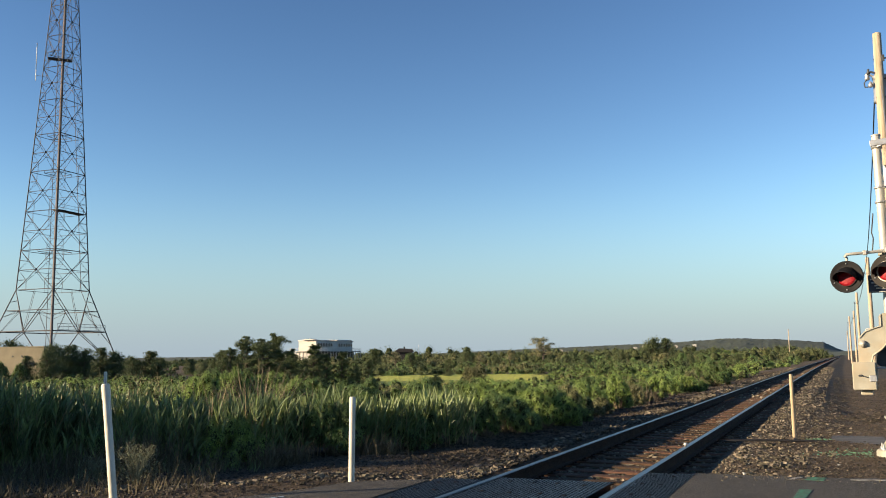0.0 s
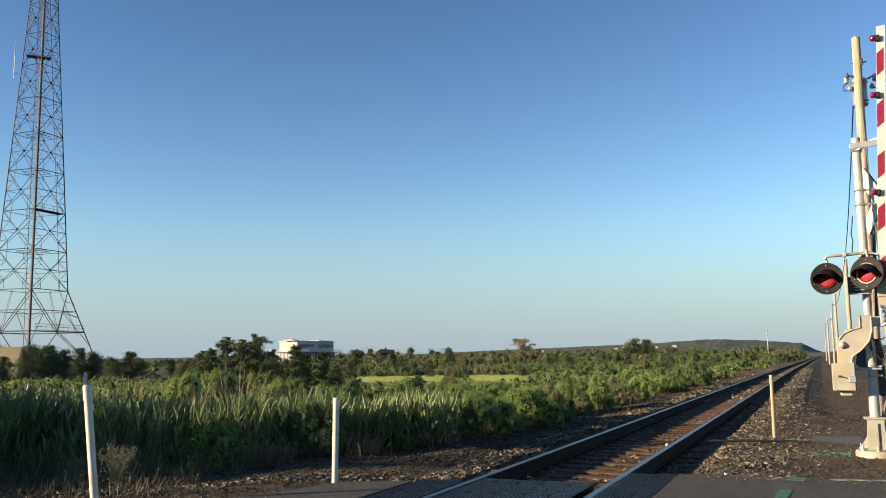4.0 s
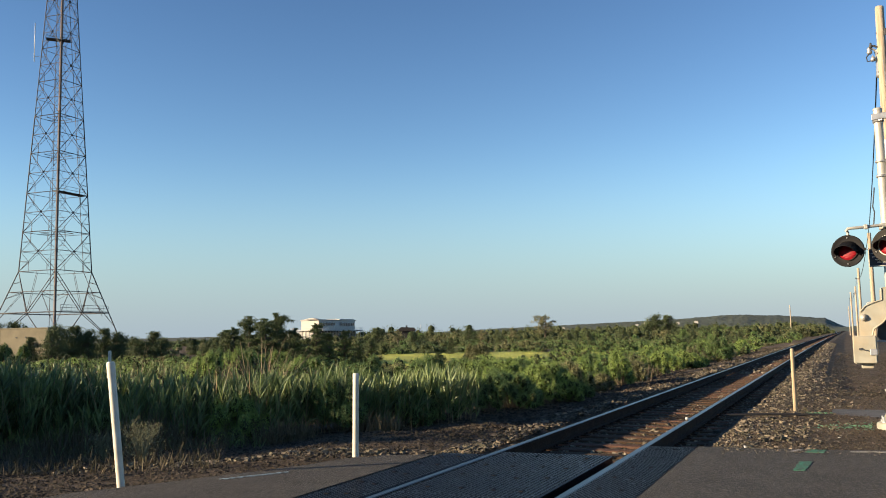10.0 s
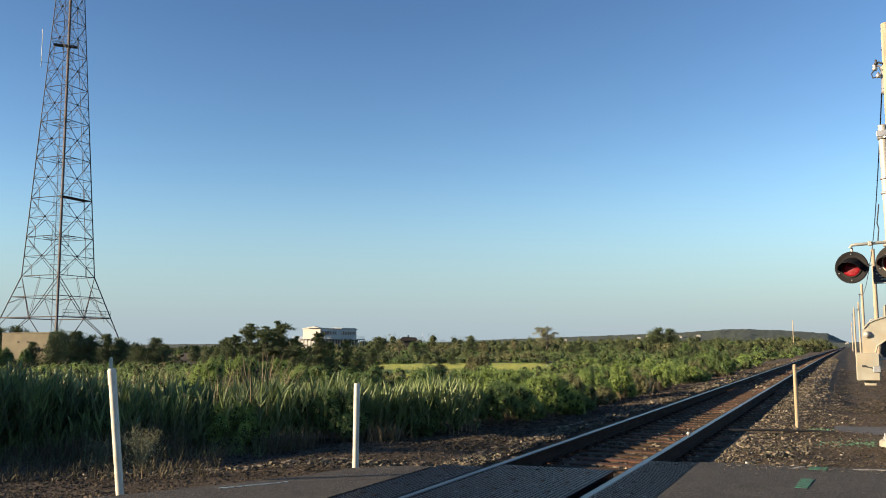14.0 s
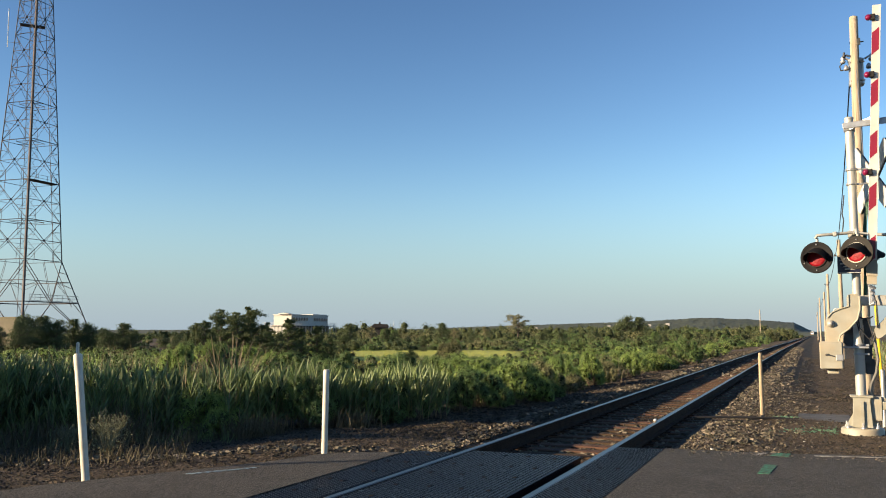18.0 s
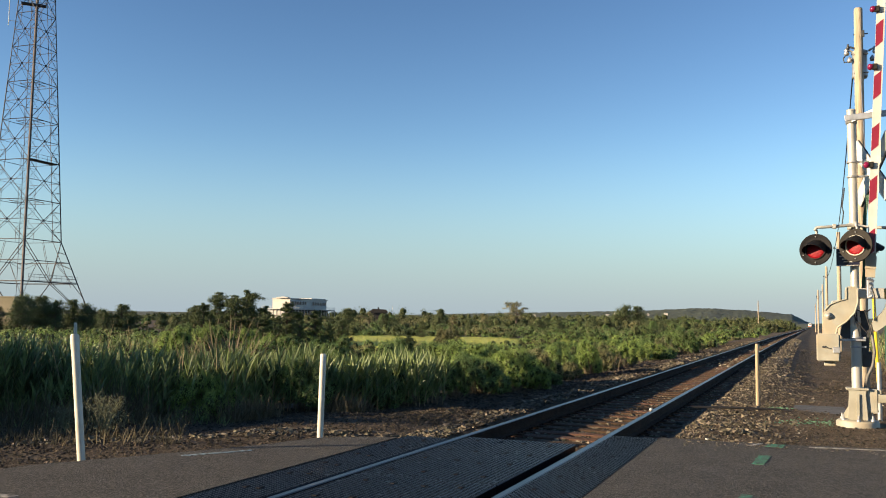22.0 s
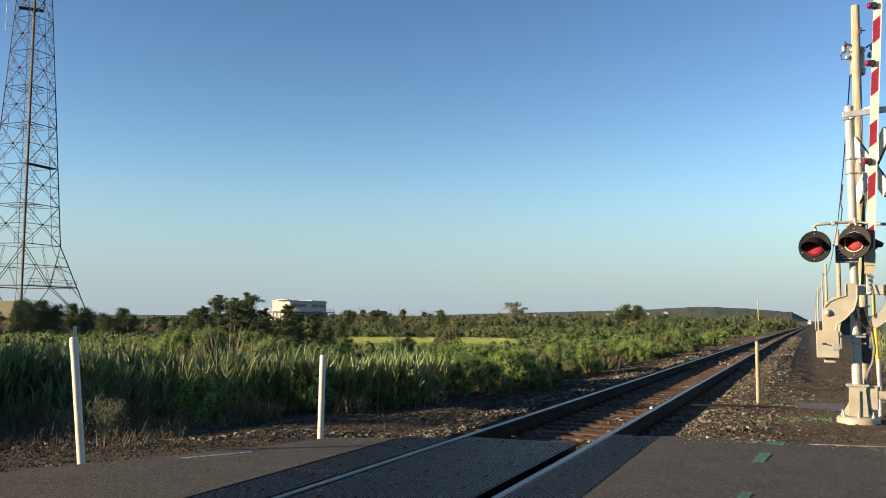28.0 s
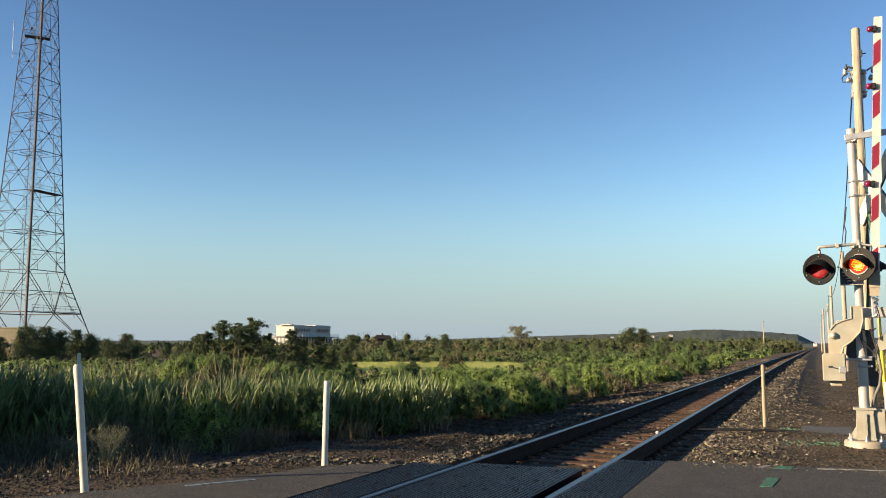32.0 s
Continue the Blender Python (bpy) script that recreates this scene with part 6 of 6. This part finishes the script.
# bearing, distance, scale, mesh, kind
TREES = [(-36.4, 86, 0.98, 1, 0), (-34.5, 88, 1.05, 1, 0), (-37.4, 84, 0.85, 2, 0), (-35.4, 80, 0.9, 1, 0), (-33.7, 80, 0.72, 1, 0), (-32.2, 84, 0.72, 0, 0), (-31.4, 80, 0.56, 0, 0), (-30.4, 84, 0.6, 0, 0), (-29.6, 82, 0.45, 1, 0), (-28.7, 92, 0.5, 1, 0), (-28.4, 150, 0.9, 2, 0),
         (-47.6, 150, 1.45, 1, 0), (-46.7, 152, 1.30, 0, 0), (-45.9, 150, 1.25, 1, 0), (-45.0, 155, 1.2, 2, 0), (-44.2, 152, 1.15, 1, 0), (-49.8, 172, 1.75, 1, 0), (-50.8, 172, 1.7, 1, 0), (-51.6, 150, 1.2, 1, 0), (-52.6, 150, 1.2, 0, 0), (-49.0, 150, 0.9, 2, 0), (-47.9, 145, 1.1, 0, 0),
         (-43.2, 140, 0.85, 1, 0), (-42.1, 140, 0.95, 0, 0), (-41.6, 142, 0.8, 1, 0), (-39.8, 170, 0.7, 0, 0), (-39.0, 160, 0.65, 1, 0), (-38.4, 120, 0.6, 0, 0), (-37.9, 100, 0.75, 1, 0), (-22.4, 210, 1.4, 0, 0), (-21.6, 230, 1.0, 1, 1), (-17.5, 245, 2.0, 0, 1), (-23.6, 120, 0.7, 2, 0), (-24.4, 42, 0.36, 1, 0),
         (-19.6, 240, 1.1, 1, 1), (-10.6, 300, 2.5, 1, 0), (-9.8, 300, 2.2, 0, 0), (-12.6, 260, 1.2, 2, 0), (-14.8, 220, 1.0, 1, 0), (-7.0, 280, 1.1, 0, 0), (-26.0, 180, 1.0, 2, 0), (-20.4, 160, 0.8, 1, 0), (-16.0, 180, 0.8, 0, 0), (-8.4, 200, 0.8, 1, 0), (-5.5, 260, 0.8, 2, 0), (-27.0, 230, 1.1, 0, 1)]
for bearing, dist, s, k, kind in TREES:
    x, y = dist * math.sin(radians(bearing)), dist * math.cos(radians(bearing))
    if dist > 130:
        tr, cr = (FAR_CEDAR if kind == 0 else PINE)[k % 2]
    else:
        tr, cr = (CEDAR if kind == 0 else PINE)[k % (3 if kind == 0 else 2)]
    if -28 < bearing and dist > 100:
        s *= 0.78
    if bearing < -38:
        s *= 0.92 if bearing > -43.5 else 0.86
    wide = 1.2 if dist < 130 else 1.0
    cluster("tree", cr, tr, (x, y, float(ground_z(x, y))), s * wide, r0.uniform(0, 360), M_CEDAR if kind == 0 else M_OLIVE, M_BARK, "dark wind-shaped cedar in the marsh" if kind == 0 else "sparse flat-topped pine in the marsh", "tree", "trees of the marsh", "trunk", squash=1 / wide)
for k in range(26):
    bearing, dist = r0.uniform(-35, -28), r0.uniform(240, 320)
    x, y = dist * math.sin(radians(bearing)), dist * math.cos(radians(bearing))
    cluster("tree", FAR_CEDAR[k % 2][1], FAR_CEDAR[k % 2][0], (x, y, float(ground_z(x, y))), r0.uniform(0.4, 0.8), r0.uniform(0, 360), M_OLIVE if k % 3 else M_CEDAR, M_BARK, "low bushy tree before the white house", "tree", "trees of the marsh", "trunk", squash=0.8)
for k in range(46):
    bearing, dist = r0.uniform(-27, -4), r0.uniform(170, 430)
    x, y = dist * math.sin(radians(bearing)), dist * math.cos(radians(bearing))
    cluster("tree", FAR_CEDAR[k % 2][1], FAR_CEDAR[k % 2][0], (x, y, float(ground_z(x, y)) - 0.2), r0.uniform(0.35, 0.85) * dist / 230, r0.uniform(0, 360), M_CEDAR if k % 3 else M_LEAF, M_BARK, "dark bushy tree far across the marsh", "tree", "trees of the marsh", "trunk", squash=r0.uniform(0.7, 1.0))
# roadside weeds: thin branching stems with pale seed heads
def weed(at, height, seed):
    r = np.random.default_rng(seed)
    t = thing("roadside_weed", at, "thin branching roadside weed with small leaves", "weed", "weeds on the shoulder")
    b = Build()
    for k in range(22):
        a, lean = r.uniform(0, 6.28), r.uniform(0.1, 0.55)
        tip = Vector((math.cos(a) * lean * height, math.sin(a) * lean * height, height * r.uniform(0.6, 1.05)))
        mid = tip * 0.5 + Vector((r.normal(0, 0.02), r.normal(0, 0.02), 0.06))
        b.tube([(0, 0, -0.03), tuple(mid), tuple(tip)], [0.006, 0.004, 0.0025], 5, False)
        for j in range(3):
            p = mid.lerp(tip, r.uniform(0.1, 0.9))
            q = p + Vector((r.normal(0, 0.07), r.normal(0, 0.07), r.uniform(0.03, 0.12)))
            b.tube([tuple(p), tuple(q)], [0.003, 0.002], 4, False)
    part("stem", b, M_WEED, t)
    n = 420
    pts = np.stack([r.normal(0, 0.14, n), r.normal(0, 0.14, n), r.uniform(0.03, 0.95, n) * height], 1)
    part("leaves", quad_mesh("leaves", *leaves(pts, 0.032, 0.2, 0.35)), M_WEED, t)


for k, (x, y, h) in enumerate(((-7.95, 8.7, 0.50), (-8.3, 9.1, 0.38), (-8.75, 8.9, 0.32))):
    weed((x, y, float(ground_z(x, y))), h, 300 + k)
# bare grey shrubs among the reeds and beside the line
def dead_shrub(x, y, spread_, height, n, seed, label):
    global rng
    rng = np.random.default_rng(seed)
    z = float(ground_z(x, y))
    base = np.stack([rng.normal(x, spread_, n), rng.normal(y, spread_, n), z + rng.uniform(-0.05, 0.5, n) * height], 1)
    way = np.stack([rng.normal(0.1, 0.75, n), rng.normal(0, 0.75, n), rng.uniform(0.15, 1.1, n)], 1)
    twigs = ribbons(base, way, rng.uniform(0.2, 0.6, n) * height, np.full(n, 0.013), rng.uniform(-0.1, 0.3, n), 4, 0.2)
    m = max(6, n // 30)
    foot = np.stack([rng.normal(x, 0.25 * spread_, m), rng.normal(y, 0.25 * spread_, m), np.full(m, z - 0.05)], 1)
    rise = np.stack([rng.normal(0, 0.45, m), rng.normal(0, 0.45, m), np.ones(m)], 1)
    ob = part("dead_shrub", quad_mesh("dead_shrub", *joined(twigs, ribbons(foot, rise, rng.uniform(0.7, 1.1, m) * height, np.full(m, 0.035), rng.uniform(-0.1, 0.2, m), 5, 0.25))), M_TWIG)
    tagged(ob, label, "shrub")


dead_shrub(-12.3, 17.2, 0.6, 1.85, 1100, 81, "bare grey twiggy shrub above the reeds")
dead_shrub(-6.5, 33.0, 0.22, 0.75, 160, 82, "bare grey-brown dead bush beside the ballast")
dead_shrub(-6.9, 21.8, 0.25, 0.7, 120, 83, "dry brown twiggy bush at the ballast edge")


# ---- far land ----
def ridge(name, b0, b1, dist, heights, label, seed, deep=900):
    """A wooded rise with an uneven canopy."""
    r = np.random.default_rng(seed)
    m, rows = 320, 56
    bs = np.linspace(b0, b1, m)
    hs = np.interp(bs, [p[0] for p in heights], [p[1] for p in heights])
    verts = []
    for k in range(rows):
        f = k / (rows - 1)
        d = dist + deep * f
        x, y = d * np.sin(np.radians(bs)), d * np.cos(np.radians(bs))
        z = -1 + (hs + 1) * np.minimum(1, f * 1.1) * (d / dist)
        z += (f > 0) * (r.uniform(-1, 1, m) * 0.04 + 0.022 * lumps(x, y, 20, seed + k) + 0.03 * lumps(x, y, 140, seed)) * (hs + 4)
        verts.append(np.stack([x, y, z], 1))
    back = verts[-1].copy()
    back[:, 2] = -5
    verts.append(back)
    k = (np.arange(rows)[:, None] * m + np.arange(m - 1)[None]).ravel()
    ob = part(name, quad_mesh(name, np.concatenate(verts), np.stack([k, k + 1, k + m + 1, k + m], 1), True), M_WOODS)
    return tagged(ob, label, "hill", kind="structure")


ridge("hill", -30, 0.9, 2300, [(-30, 6), (-26, 12), (-20, 20), (-14.3, 27), (-10, 32), (-6.5, 40), (-5.4, 41), (-4.6, 39), (-3, 36), (-0.7, 28), (0.1, 12), (0.9, 0)], "low wooded hill on the horizon", 91)
ridge("far_woods", -75, -24, 3000, [(-75, 16), (-44, 14), (-40, 15), (-30, 17), (-24, 12)], "flat distant wooded shore", 92)
ridge("far_woods", -1, 60, 900, [(-1, 2), (1.2, 4), (2, 8), (6, 9), (60, 10)], "low woods beyond the gravel path", 93, 200)

for bearing, w, h in ((-16.4, 15, 5), (-11.7, 12, 5), (-11.2, 7, 10), (-9.2, 9, 5), (-8.1, 12, 6)):
    f = 0.60
    hs = float(np.interp(bearing, [-20, -14.3, -10, -6.5], [20, 27, 32, 40]))
    d = 2300 + 900 * f
    far_cottage(d * math.sin(radians(bearing)), d * math.cos(radians(bearing)), -1 + (hs + 1) * f * 1.1 * d / 2300, w, h)


# ---- train ----
def train():
    t = thing("train", (0, 1230, 0), "distant white locomotive with an orange band coming down the line", "train")
    b = Build()
    b.prism([(-1.5, 0.9), (1.5, 0.9), (1.55, 2.6), (1.25, 3.9), (0.7, 4.35), (-0.7, 4.35), (-1.25, 3.9), (-1.55, 2.6)], Matrix.Translation((0, 0.8, 0)), 21)
    part("body", b, M_TRAINWHITE, t)
    part("nose", Build().prism([(-1.35, 1.5), (1.35, 1.5), (1.35, 2.5), (1.0, 3.0), (-1.0, 3.0), (-1.35, 2.5)], Matrix.Translation((0, 0, 0)), 0.9), M_TRAINWHITE, t)
    part("nose_band", Build().box((0, 0.4, 1.25), (2.75, 0.85, 0.5), 0.03), M_TRAINRED, t, "orange-red nose band")
    part("windscreen", Build().box((0, 0.78, 3.4), (1.9, 0.08, 0.7), 0.02), M_GLASS, t)
    part("pilot", Build().prism([(-1.4, 0.2), (1.4, 0.2), (1.3, 1.0), (-1.3, 1.0)], Matrix.Translation((0, -0.25, 0)), 0.6), M_DARKSTEEL, t)
    for s in (-0.5, 0.5):
        part("headlight", Build().lathe((s, -0.02, 2.1), (0, -1, 0), [(0, 0.16), (0.05, 0.15), (0.06, 0)], 10), M_HEADLIGHT, t)
    part("marker_light", Build().lathe((0, 0.78, 4.05), (0, -1, 0), [(0, 0.14), (0.05, 0.13), (0.06, 0)], 10), M_HEADLIGHT, t)
    for y_ in (3, 5.5, 16, 18.5):
        part("wheelset", Build().rod((-0.75, y_, 0.5), (0.75, y_, 0.5), 0.5, n=16), M_DARKSTEEL, t)
    for k in range(3):
        part("coach", Build().prism([(-1.5, 0.9), (1.5, 0.9), (1.5, 3.6), (1.0, 4.2), (-1.0, 4.2), (-1.5, 3.6)], Matrix.Translation((0, 22.6 + 26.2 * k, 0)), 25.6), M_TRAINWHITE, t)
    return t


def motions():
    the_train = train()
    rows = []
    for t in range(0, 33, 4):
        y = 1230 - 13.2 * t
        rows.append((t, pose((RAIL_L + RAIL_R) / 2 + float(bend(y)), y, 0, 0, 0, -0.53)))
    walk(the_train, rows)
    # the two lamps take turns: each bulb array moves up against its lens while it is lit
    rest, lit = pose(0, 0.06, 0), pose(0, -0.008, 0)
    walk(BULB_L, [(0, rest), (30.6, rest), (30.7, lit), (31.45, lit), (31.53, rest), (32, rest)])
    walk(BULB_R, [(0, rest), (31.47, rest), (31.55, lit), (32, lit)])


motions()
